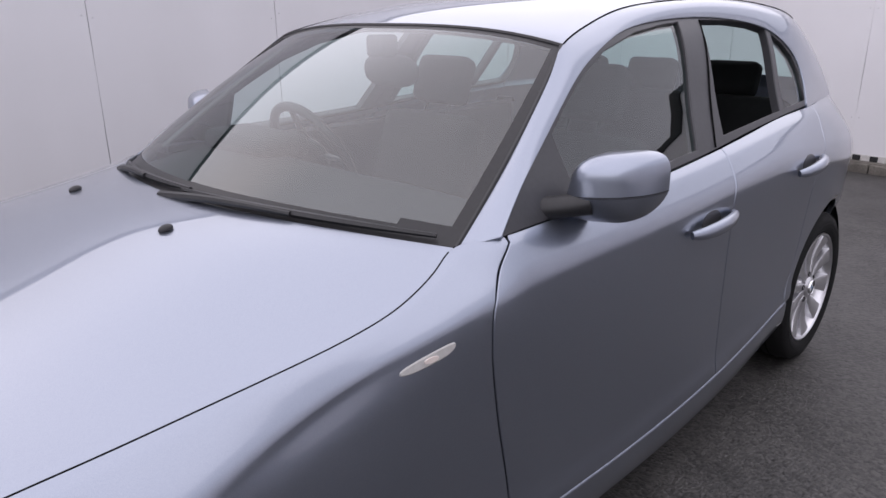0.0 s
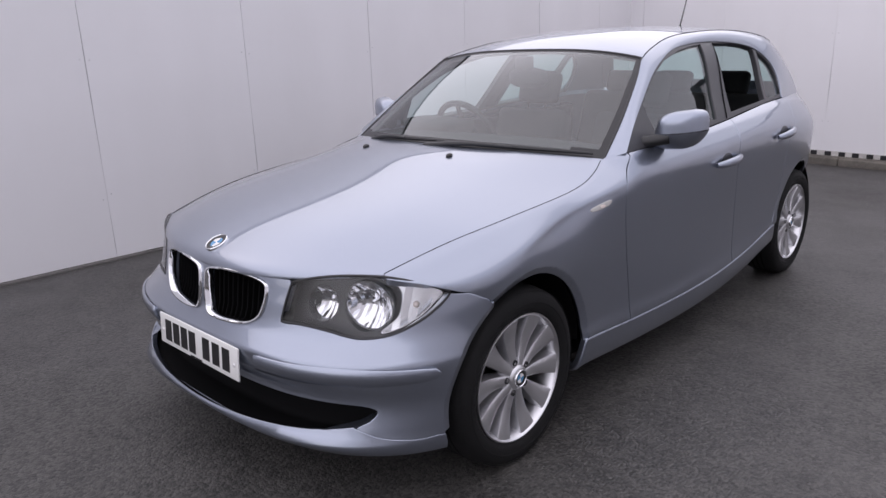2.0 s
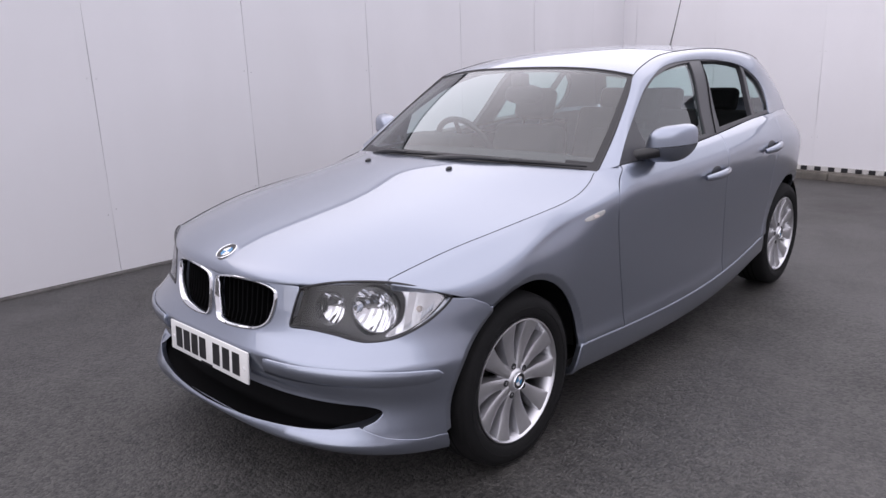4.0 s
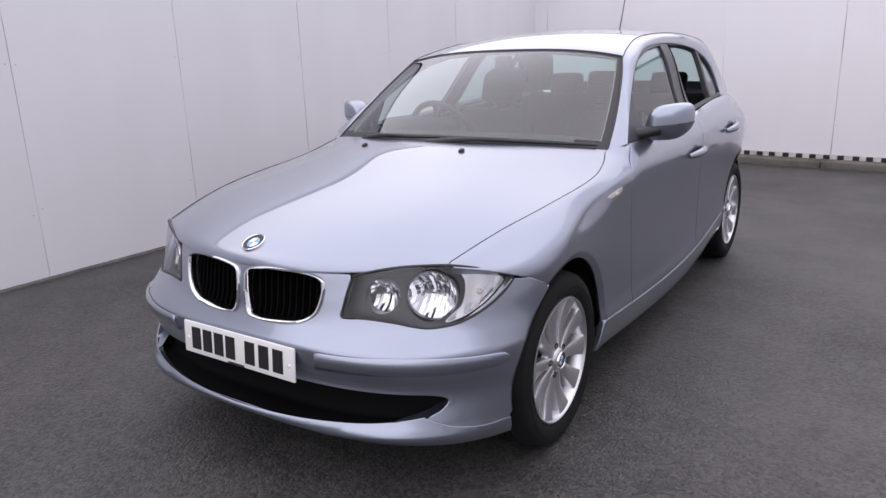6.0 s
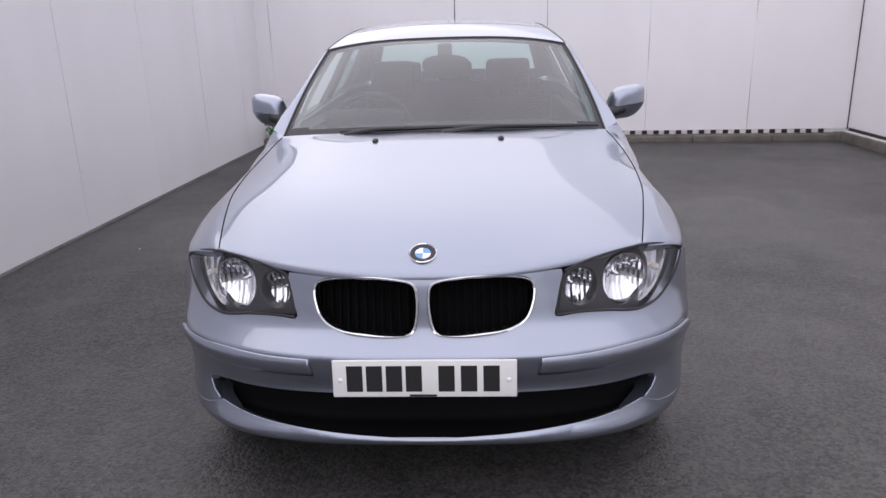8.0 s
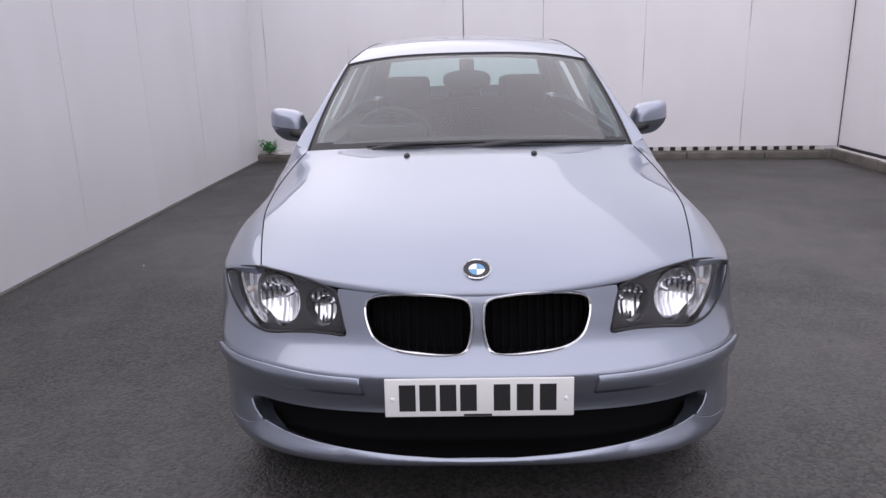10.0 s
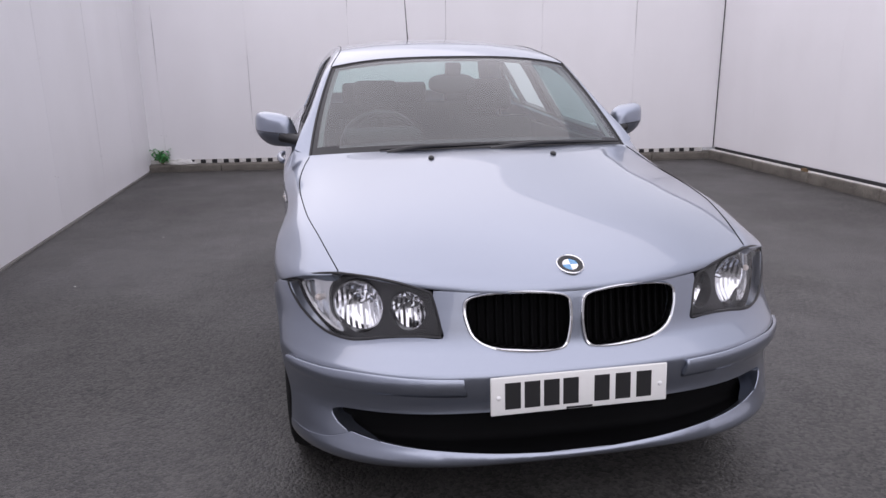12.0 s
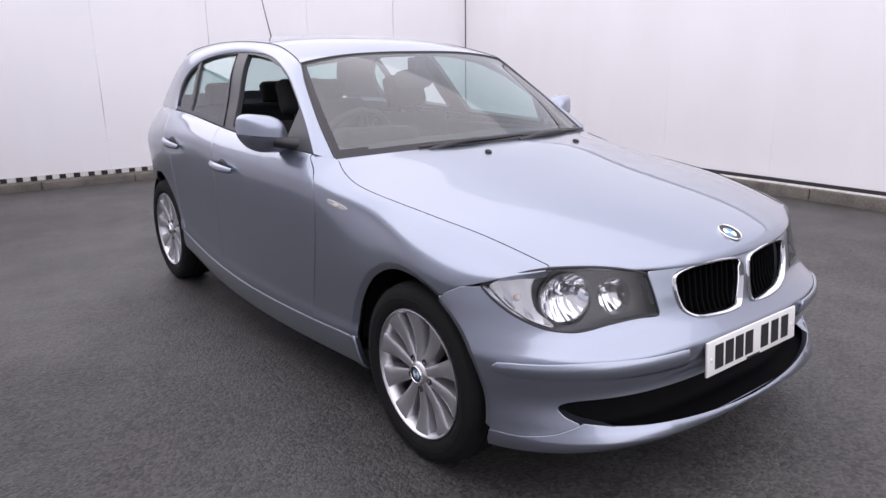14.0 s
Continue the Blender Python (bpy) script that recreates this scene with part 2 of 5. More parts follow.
def sheet(name, f, us, vs, mat, parent, depth=.012, s=1, label="", mats=None, pick=None, rim=True):
    """A grid of f(u, v) -> points, thickened at its border; normals from the surface."""
    uu, vv = np.meshgrid(us, vs, indexing="ij")
    uv = np.stack([uu.ravel(), vv.ravel()], 1)
    p, n = f(uv[:, 0], uv[:, 1]), surf_normal(f, uv)
    a, b = len(us), len(vs)
    F = [(i * b + j, (i + 1) * b + j, (i + 1) * b + j + 1, i * b + j + 1) for i in range(a - 1) for j in range(b - 1)]
    which = [pick((us[i] + us[i + 1]) / 2, (vs[j] + vs[j + 1]) / 2) for i in range(a - 1) for j in range(b - 1)] if pick else None
    V, N = [p], [n]
    if rim:
        loop = [i * b for i in range(a)] + [(a - 1) * b + j for j in range(1, b)] + [i * b + b - 1 for i in range(a - 2, -1, -1)] + [j for j in range(b - 2, 0, -1)]
        q, nl = p[loop], n[loop]
        out = np.cross(np.roll(q, -1, 0) - np.roll(q, 1, 0), nl)
        out /= np.maximum(np.linalg.norm(out, axis=1)[:, None], 1e-9)
        base, k = len(p), len(loop)
        for r, rn in ((q, nl), (q + out * .002 - nl * .002, (nl + out) / 1.41), (q + out * .002 - nl * .004, out), (q + out * .002 - nl * depth, out)):
            V.append(r)
            N.append(rn)
        for j in range(3):
            for i in range(k):
                F.append((base + j * k + i, base + (j + 1) * k + i, base + (j + 1) * k + (i + 1) % k, base + j * k + (i + 1) % k))
                if which is not None:
                    which.append(which[0])
    V, N = np.concatenate(V), np.concatenate(N)
    F2 = []
    for f4 in F:
        x, y, z = V[f4[0]], V[f4[1]], V[f4[2]]
        F2.append(tuple(reversed(f4)) if np.dot(np.cross(y - x, z - x), N[f4[0]] + N[f4[2]]) < 0 else f4)
    if s < 0:
        V, N, F2 = V * (-1, 1, 1), N * (-1, 1, 1), [tuple(reversed(f4)) for f4 in F2]
    return link(name, V, F2, mat, parent, label, N, mats=mats, which=which)


def tube(bm, pts, r, sides=8, closed=False, flat=1.0):
    """Sweep a round (or flattened) section along points."""
    p = [Vector(q) for q in pts]
    n, rings = len(p), []
    for i in range(n):
        t = (p[(i + 1) % n] - p[i - 1] if closed else p[min(i + 1, n - 1)] - p[max(i - 1, 0)]).normalized()
        a = t.cross(Vector((0, 0, 1)) if abs(t.z) < .9 else Vector((1, 0, 0))).normalized()
        b = t.cross(a)
        ri = r[i] if isinstance(r, (list, tuple)) else r
        rings.append([bm.verts.new(p[i] + a * ri * math.cos(k * math.tau / sides) + b * ri * flat * math.sin(k * math.tau / sides)) for k in range(sides)])
    for i in range(n if closed else n - 1):
        for k in range(sides):
            bm.faces.new((rings[i][k], rings[(i + 1) % n][k], rings[(i + 1) % n][(k + 1) % sides], rings[i][(k + 1) % sides]))
    if not closed:
        bm.faces.new(rings[0])
        bm.faces.new(rings[-1])
    bmesh.ops.recalc_face_normals(bm, faces=bm.faces)
    return bm


def block(bm, lo, hi, bevel=0.0, seg=2, m=None):
    """A box between two corners with rounded edges."""
    r = bmesh.ops.create_cube(bm, size=1)
    vs = r["verts"]
    for v in vs:
        v.co = Vector([(lo[i] + hi[i]) / 2 + v.co[i] * (hi[i] - lo[i]) for i in range(3)])
    es = list({e for v in vs for e in v.link_edges})
    if bevel:
        got = bmesh.ops.bevel(bm, geom=es, offset=bevel, segments=seg, affect="EDGES", profile=.5)
        vs = list({v for f in got["faces"] for v in f.verts} | {v for v in vs if v.is_valid})
    if m is not None:
        bmesh.ops.transform(bm, matrix=m, verts=vs)
    return bm


def turned(bm, profile, sides=48, m=None):
    """Revolve (radius, along) points round the x axis."""
    rings = []
    for r, a in profile:
        if r < 1e-6:
            rings.append([bm.verts.new((a, 0, 0))])
        else:
            rings.append([bm.verts.new((a, r * math.cos(k * math.tau / sides), r * math.sin(k * math.tau / sides))) for k in range(sides)])
    for p, q in zip(rings, rings[1:]):
        for k in range(sides):
            k2 = (k + 1) % sides
            if len(p) == 1 and len(q) == 1:
                continue
            if len(p) == 1:
                bm.faces.new((p[0], q[k], q[k2]))
            elif len(q) == 1:
                bm.faces.new((p[k], q[0], p[k2]))
            else:
                bm.faces.new((p[k], q[k], q[k2], p[k2]))
    bmesh.ops.recalc_face_normals(bm, faces=bm.faces)
    if m is not None:
        bmesh.ops.transform(bm, matrix=m, verts=[v for r in rings for v in r])
    return bm

# ---- smooth curves and body surfaces of the car (half shapes; s = -1 mirrors) ----
def nat(xs, ys):
    """Natural cubic spline through the knots, straight beyond them."""
    xs, ys = np.array(xs, float), np.array(ys, float)
    n, h = len(xs), np.diff(xs)
    a, b = np.eye(n), np.zeros(n)
    for i in range(1, n - 1):
        a[i, i - 1:i + 2] = h[i - 1], 2 * (h[i - 1] + h[i]), h[i]
        b[i] = 6 * ((ys[i + 1] - ys[i]) / h[i] - (ys[i] - ys[i - 1]) / h[i - 1])
    m = np.linalg.solve(a, b)

    def f(x):
        x = np.asarray(x, float)
        c = np.clip(x, xs[0], xs[-1])
        i = np.clip(np.searchsorted(xs, c) - 1, 0, n - 2)
        p, q = (xs[i + 1] - c) / h[i], (c - xs[i]) / h[i]
        v = p * ys[i] + q * ys[i + 1] + ((p ** 3 - p) * m[i] + (q ** 3 - q) * m[i + 1]) * h[i] ** 2 / 6
        d0 = (ys[1] - ys[0]) / h[0] - m[1] * h[0] / 6
        d1 = (ys[-1] - ys[-2]) / h[-1] + m[-2] * h[-1] / 6
        return v + np.where(x < xs[0], (x - xs[0]) * d0, 0) + np.where(x > xs[-1], (x - xs[-1]) * d1, 0)
    return f


def levels(vals, t):
    """Catmull-Rom through the last axis of vals (n, k) at t (n,) in 0..k-1."""
    k = vals.shape[1]
    i = np.clip(np.floor(t).astype(int), 0, k - 2)
    u, r = t - i, np.arange(len(t))
    p0, p1, p2, p3 = (vals[r, np.clip(i + d, 0, k - 1)] for d in (-1, 0, 1, 2))
    p0 = np.where(i == 0, 2 * p1 - p2, p0)
    p3 = np.where(i == k - 2, 2 * p2 - p1, p3)
    return 0.5 * (2 * p1 + (p2 - p0) * u + (2 * p0 - 5 * p1 + 4 * p2 - p3) * u * u + (3 * p1 - p0 - 3 * p2 + p3) * u ** 3)


_BASIS = {}


def find_level(zs, z):
    """The t at which the rising levels zs (n, k) reach z (n,)."""
    k = zs.shape[1]
    ts = np.linspace(0, k - 1, 24 * (k - 1) + 1)
    if k not in _BASIS:
        _BASIS[k] = np.stack([levels(np.tile(np.eye(k)[j], (len(ts), 1)), ts) for j in range(k)], 1)
    tab = zs @ _BASIS[k].T
    i = np.clip((tab < z[:, None]).sum(1) - 1, 0, len(ts) - 2)
    r = np.arange(len(z))
    a, b = tab[r, i], tab[r, i + 1]
    return ts[i] + np.clip((z - a) / np.maximum(b - a, 1e-9), -3, 4) * (ts[1] - ts[0])


WAIST = nat((-.45, -.36, -.285, -.15, 0, .2, .45, 1.0, 1.4, 2.2, 2.66, 2.85, 2.97, 3.06),
            (.668, .772, .816, .850, .861, .850, .839, .840, .846, .856, .850, .820, .758, .66))
CREASE = nat((-.45, -.285, -.15, 0, .2, .45, .65, .9, 1.4, 2.2, 2.66, 3.06),
             (.738, .704, .708, .744, .786, .832, .854, .864, .876, .908, .872, .85))
TOP_X = nat((-.44, -.31, -.18, -.06, .07, .22, .39, .46, .53, .595, .645, .665, .70, .73, .78, 1.43, 1.97, 2.25, 2.55, 2.8, 3.06),
            (.650, .680, .707, .730, .745, .757, .762, .759, .749, .733, .7195, .7245, .750, .769, .777, .772, .755, .742, .734, .690, .640))
TOP_Z = nat((-.44, -.31, -.18, -.06, .07, .22, .39, .46, .53, .595, .645, .70, .76, 1.43, 1.97, 2.25, 2.55, 2.8, 3.06),
            (.754, .787, .814, .832, .847, .862, .880, .892, .910, .932, .950, .965, .969, .986, 1.02, 1.037, 1.045, 1.045, 1.04))
SILL_Z = nat((-.4, .38, .65, .97, 1.52, 2.0, 2.25, 3.2), (.335, .322, .300, .283, .284, .340, .390, .44))


def side_levels(y):
    w, zc, xt, zt, zs = WAIST(y), CREASE(y), TOP_X(y), TOP_Z(y), SILL_Z(y)
    zw = zc - zs
    zt = np.maximum(zt, zc + .006)
    lean = .034 * np.exp(-((y - .24) / .27) ** 2)      # the wing tucks in above the wheel
    c = w - lean
    zz = [zs - .135, zs - .105, zs, zs + .12 * zw, zs + .36 * zw, zs + .64 * zw, zs + .86 * zw, zc - .004, zc + .28 * (zt - zc), zc + .62 * (zt - zc), zc + .87 * (zt - zc), zt]
    xx = [w - .075, w - .028, w - .010, w - .016, w - .015, w - .008 - .12 * lean, w - .002 - .55 * lean, c - .0015,
          c + .12 * (xt - c), c + .43 * (xt - c), c + .73 * (xt - c), xt]
    return np.stack(xx, -1), np.stack(zz, -1)


def side_at(y, z):
    """Points of the body's flank at lengthways y and height z."""
    y, z = np.atleast_1d(np.asarray(y, float)), np.atleast_1d(np.asarray(z, float))
    xx, zz = side_levels(y)
    t = find_level(zz, z)
    return np.stack([levels(xx, t), y, levels(zz, t)], -1)


# nose and bumper: rising plan curves; z at the middle, at six tenths and at the side
NOSE = [  # z0, zmid, zend, y0, xe, ye, p
    (.222, .192, .168, -.690, .800, -.16, 3.0),
    (.243, .216, .190, -.728, .832, -.16, 3.0),
    (.265, .250, .236, -.746, .851, -.16, 3.0),
    (.291, .290, .284, -.722, .857, -.15, 3.0),
    (.385, .375, .360, -.682, .861, -.15, 3.0),
    (.445, .441, .434, -.698, .863, -.15, 3.1),
    (.502, .500, .490, -.708, .862, -.15, 3.1),
    (.530, .528, .522, -.694, .860, -.15, 2.8),
    (.575, .582, .588, -.672, .855, -.15, 2.2),
    (.650, .665, .650, -.662, .852, -.15, 1.9),
    (.724, .745, .700, -.650, .845, -.15, 1.75),
    (.760, .785, .740, -.630, .835, -.14, 1.75),
]


def nose_levels(a):
    """x, y, z of all levels at the angles a (0 in the middle, pi/2 at the wheel arch)."""
    sa, ca = np.abs(np.sin(a))[:, None], np.abs(np.cos(a))[:, None]
    z0, zm, ze, y0, xe, ye, p = np.array(NOSE).T[:, None, :]
    x = xe * sa ** (2 / p)
    y = ye - (ye - y0) * ca
    u = sa ** 2
    z = z0 * (1 - u) * (1 - 2 * u) + zm * 4 * u * (1 - u) + ze * u * (2 * u - 1)
    return x, y, z


def nose_at(a, z):
    a, z = np.atleast_1d(np.asarray(a, float)), np.atleast_1d(np.asarray(z, float))
    x, y, zz = nose_levels(a)
    t = find_level(zz, z)
    return np.stack([levels(x, t) * np.sign(a + 1e-12), levels(y, t), levels(zz, t)], -1)


def nose_angle(v, z, axis):
    """The angle at which the nose has x (axis 0) or y (axis 1) equal to v at height z."""
    v, z = np.atleast_1d(np.asarray(v, float)), np.atleast_1d(np.asarray(z, float))
    lo, hi = np.full(len(v), 1e-4), np.full(len(v), math.pi / 2 - 1e-4)
    for _ in range(17):
        mid = (lo + hi) / 2
        low = nose_at(mid, z)[:, axis] < v
        lo, hi = np.where(low, mid, lo), np.where(low, hi, mid)
    return (lo + hi) / 2


def tumble(z):
    """Half width of the side glass at height z."""
    return TUMBLE(z)


TUMBLE = nat((.95, .98, 1.05, 1.11, 1.2, 1.25, 1.30, 1.34, 1.38), (.792, .775, .738, .706, .664, .640, .612, .584, .550))


Q = .05   # metres of cut-out plane for each level of the flank


def side_q(y, q):
    y, t = np.atleast_1d(np.asarray(y, float)), np.atleast_1d(np.asarray(q, float)) / Q
    xx, zz = side_levels(y)
    return np.stack([levels(xx, t), y, levels(zz, t)], -1)


def side_cut(outline):
    """An outline in y, z as one in y and level."""
    o = np.array([tuple(p) for p in densify(outline, .012)])
    return np.stack([o[:, 0], np.clip(find_level(side_levels(o[:, 0])[1], o[:, 1]), 0, 11) * Q], 1)

# ---- ground, walls, kerbs ----
def asphalt():
    m = bpy.data.materials.new("damp asphalt")
    m.use_nodes = True
    nt, L = m.node_tree, m.node_tree.links
    b = nt.nodes["Principled BSDF"]
    co = nt.nodes.new("ShaderNodeTexCoord")
    stone = nt.nodes.new("ShaderNodeTexVoronoi")
    stone.inputs["Scale"].default_value = 85
    damp, fine, wear = (nt.nodes.new("ShaderNodeTexNoise") for _ in range(3))
    damp.inputs["Scale"].default_value, damp.inputs["Detail"].default_value = 0.55, 6
    fine.inputs["Scale"].default_value, fine.inputs["Detail"].default_value = 160, 3
    wear.inputs["Scale"].default_value, wear.inputs["Detail"].default_value = 4, 6
    for n in (stone, damp, fine, wear):
        L.new(co.outputs["Object"], n.inputs["Vector"])
    ramp = nt.nodes.new("ShaderNodeValToRGB")
    ramp.color_ramp.elements[0].position, ramp.color_ramp.elements[0].color = .22, (.020, .0193, .0186, 1)
    ramp.color_ramp.elements[1].position, ramp.color_ramp.elements[1].color = .78, (.078, .0745, .070, 1)
    sep = nt.nodes.new("ShaderNodeSeparateColor")
    L.new(stone.outputs["Color"], sep.inputs[0])
    mean = nt.nodes.new("ShaderNodeMath")
    mean.operation = "MULTIPLY_ADD"
    mean.inputs[1].default_value, mean.inputs[2].default_value = .55, .0
    L.new(sep.outputs[0], mean.inputs[0])
    sum2 = nt.nodes.new("ShaderNodeMath")
    sum2.operation = "MULTIPLY_ADD"
    sum2.inputs[1].default_value = .5
    L.new(wear.outputs["Fac"], sum2.inputs[0])
    L.new(mean.outputs[0], sum2.inputs[2])
    L.new(sum2.outputs[0], ramp.inputs["Fac"])
    L.new(ramp.outputs["Color"], b.inputs["Base Color"])
    rr = nt.nodes.new("ShaderNodeMapRange")
    rr.inputs["From Min"].default_value, rr.inputs["From Max"].default_value = .38, .62
    rr.inputs["To Min"].default_value, rr.inputs["To Max"].default_value = .34, .62
    L.new(damp.outputs["Fac"], rr.inputs["Value"])
    L.new(rr.outputs["Result"], b.inputs["Roughness"])
    hsum = nt.nodes.new("ShaderNodeMath")
    hsum.operation = "SUBTRACT"
    L.new(fine.outputs["Fac"], hsum.inputs[0])
    L.new(stone.outputs["Distance"], hsum.inputs[1])
    bp = nt.nodes.new("ShaderNodeBump")
    bp.inputs["Strength"].default_value, bp.inputs["Distance"].default_value = .55, .006
    L.new(hsum.outputs[0], bp.inputs["Height"])
    L.new(bp.outputs["Normal"], b.inputs["Normal"])
    return m


def wall_paint():
    """White painted boards: each a little different, with rain streaks and scuffs."""
    m = bpy.data.materials.new("white painted boards")
    m.use_nodes = True
    nt, L = m.node_tree, m.node_tree.links
    b = nt.nodes["Principled BSDF"]
    b.inputs["Roughness"].default_value = .42
    co, info = nt.nodes.new("ShaderNodeTexCoord"), nt.nodes.new("ShaderNodeObjectInfo")
    mp = nt.nodes.new("ShaderNodeMapping")
    mp.inputs["Scale"].default_value = (.9, .9, .22)
    streak, blot = nt.nodes.new("ShaderNodeTexNoise"), nt.nodes.new("ShaderNodeTexNoise")
    streak.inputs["Scale"].default_value, streak.inputs["Detail"].default_value = 2.0, 6
    blot.inputs["Scale"].default_value, blot.inputs["Detail"].default_value = 1.2, 5
    L.new(co.outputs["Object"], mp.inputs["Vector"])
    L.new(mp.outputs[0], streak.inputs["Vector"])
    L.new(co.outputs["Object"], blot.inputs["Vector"])
    add = nt.nodes.new("ShaderNodeMath")
    add.operation = "ADD"
    L.new(streak.outputs["Fac"], add.inputs[0])
    L.new(blot.outputs["Fac"], add.inputs[1])
    add2 = nt.nodes.new("ShaderNodeMath")
    add2.operation = "MULTIPLY_ADD"
    add2.inputs[1].default_value = .25
    L.new(info.outputs["Random"], add2.inputs[0])
    L.new(add.outputs[0], add2.inputs[2])
    ramp = nt.nodes.new("ShaderNodeValToRGB")
    ramp.color_ramp.elements[0].position, ramp.color_ramp.elements[0].color = .55, (.80, .79, .81, 1)
    ramp.color_ramp.elements[1].position, ramp.color_ramp.elements[1].color = 1.0, (.745, .735, .75, 1)
    half = nt.nodes.new("ShaderNodeMath")
    half.operation = "MULTIPLY"
    half.inputs[1].default_value = .65
    L.new(add2.outputs[0], half.inputs[0])
    L.new(half.outputs[0], ramp.inputs["Fac"])
    L.new(ramp.outputs["Color"], b.inputs["Base Color"])
    bp = nt.nodes.new("ShaderNodeBump")
    bp.inputs["Strength"].default_value, bp.inputs["Distance"].default_value = .12, .02
    L.new(blot.outputs["Fac"], bp.inputs["Height"])
    L.new(bp.outputs["Normal"], b.inputs["Normal"])
    return m


ASPHALT, BOARD = asphalt(), wall_paint()
CONCRETE = material("weathered kerb concrete", (.185, .168, .145), rough=.85, vary=.6, scale=5, bump=.5, bump_scale=60)
PALECON = material("pale dusty ledge", (.74, .72, .69), rough=.85, vary=.40, scale=7, bump=.4, bump_scale=70)
SHADOW_GAP = material("black for joints, spacers and shadow gap", (.02, .02, .022), rough=.8, vary=.3)
STEEL_SCREW = material("painted screw heads", (.5, .5, .51), rough=.5, metal=.2)
WALL_H = 2.58
PALE_EDGE = material("grey concrete edge", (.20, .19, .18), rough=.85, vary=.5, scale=4, bump=.4, bump_scale=70)

bm = bmesh.new()
bmesh.ops.create_grid(bm, x_segments=24, y_segments=24, size=600)
me = bpy.data.meshes.new("ground")
bm.to_mesh(me)
bm.free()
me.materials.append(ASPHALT)
tagged(new("ground", me), "dark damp asphalt yard round the parked car", "ground", kind="structure")


def boarded_wall(name, m, joints, z0, label, gap=.0018, screws=True):
    """A wall along its own x axis, facing its own -y: backing, boards with open joints, screws."""
    root = new(name)
    root.matrix_world = m
    tagged(root, label, "wall", kind="structure")
    x0, x1 = joints[0], joints[-1]
    part("backing", block(bmesh.new(), (x0, .012, z0), (x1, .12, WALL_H)), SHADOW_GAP, root)
    bm = block(bmesh.new(), (x0 - .02, -.02, WALL_H), (x1 + .02, .14, WALL_H + .07), .006)
    part("capping", bm, BLACK, root, "black metal capping along the top")
    for i, (a, b) in enumerate(zip(joints, joints[1:])):
        bm = bmesh.new()
        rows = []
        for k in range(19):                            # sawn edges that wander, so the joints open and close
            z = z0 + (WALL_H - .002 - z0) * k / 18
            la, lb = (max(.0003, gap * (1 + 2.2 * noise.noise(Vector((x * 3.1, z * 1.7, gap * 900 + x))))) for x in (a, b))
            rows.append([bm.verts.new(c) for c in ((a + la, .011, z), (a + la, 0, z), (b - lb, 0, z), (b - lb, .011, z))])
        for r0, r1 in zip(rows, rows[1:]):
            for k in range(3):
                bm.faces.new((r0[k], r0[k + 1], r1[k + 1], r1[k]))
        bm.faces.new(rows[0][::-1])
        bm.faces.new(rows[-1])
        part("board", bm, BOARD, root, smooth=False)
        if not screws:
            continue
        bm = bmesh.new()
        for z in (.45, 1.36):
            for x in (a + .03, b - .03):
                bmesh.ops.create_uvsphere(bm, u_segments=8, v_segments=5, radius=.0045, matrix=Matrix.LocRotScale((x, 0, z + random.uniform(-.02, .02)), None, (1, .35, 1)))
        part("screws", bm, STEEL_SCREW, root)
    return root


TURN_W = -1.3   # the side wall stands a little out of square with the car
TURN_N = -4.9
boarded_wall("wall_west", pose(-2.858, 0, 0, 0, 0, 90 + TURN_W), [-8.32, -7.11, -5.9, -4.69, -3.48, -2.27, -1.06, .155, 1.335, 2.57, 3.80, 5.02, 6.22, 7.2], .02,
             "white painted board wall with narrow dark joints")
plinth = new("plinth_west")
plinth.matrix_world = pose(-2.858, 0, 0, 0, 0, 90 + TURN_W)
tagged(plinth, "thin grey concrete edge at the foot of the board wall", "plinth", kind="structure")
part("edge_strip", block(bmesh.new(), (-8.3, -.014, -.01), (7.15, .1, .016), .004), PALE_EDGE, plinth)
boarded_wall("wall_north", pose(0, 6.72, 0, 0, 0, TURN_N), [-2.9, -2.52, -1.43, -.2, 1.01, 2.23, 3.44, 4.73], .135,
             "white board wall above a low concrete kerb")
boarded_wall("wall_east", pose(4.585, 0, 0, 0, 0, -90), [-6.46, -5.5, -4.12, -2.92, -1.71, -.5, .71, 1.92, 3.13, 4.34, 5.55, 6.76], .146,
             "bright white board wall above a dusty kerb ledge", .0006, False)


def kerb(name, m, length, label, ledge, blocks, top):
    """A low kerb before a wall, its stones end to end."""
    root = new(name)
    root.matrix_world = m
    tagged(root, label, "kerb", kind="structure")
    cuts = np.linspace(0, length, blocks + 1)
    for a, b in zip(cuts, cuts[1:]):
        bm = block(bmesh.new(), (a + .003, .0, -.02), (b - .003, .16, top + random.uniform(-.006, .006)), .012, 3)
        for v in bm.verts:
            v.co += Vector((0, 1, 1)) * .004 * noise.noise(v.co * 9)
        part("kerb_stone", bm, CONCRETE, root)
    bm = bmesh.new()
    rows = []
    for k in range(int(length / .05) + 1):             # a crumbling front edge
        x = min(length, k * .05)
        y = .034 + .016 * noise.noise(Vector((x * 4, 3, 0))) + .008 * noise.noise(Vector((x * 17, 5, 0)))
        rows.append([bm.verts.new(c) for c in ((x, y, top - .01), (x, y + .004, top + .008), (x, .17, top + .011), (x, .17, top - .01))])
    for r0, r1 in zip(rows, rows[1:]):
        for k in range(3):
            bm.faces.new((r0[k], r1[k], r1[k + 1], r0[k + 1]))
    bmesh.ops.recalc_face_normals(bm, faces=bm.faces)
    part("ledge", bm, ledge, root)
    return root


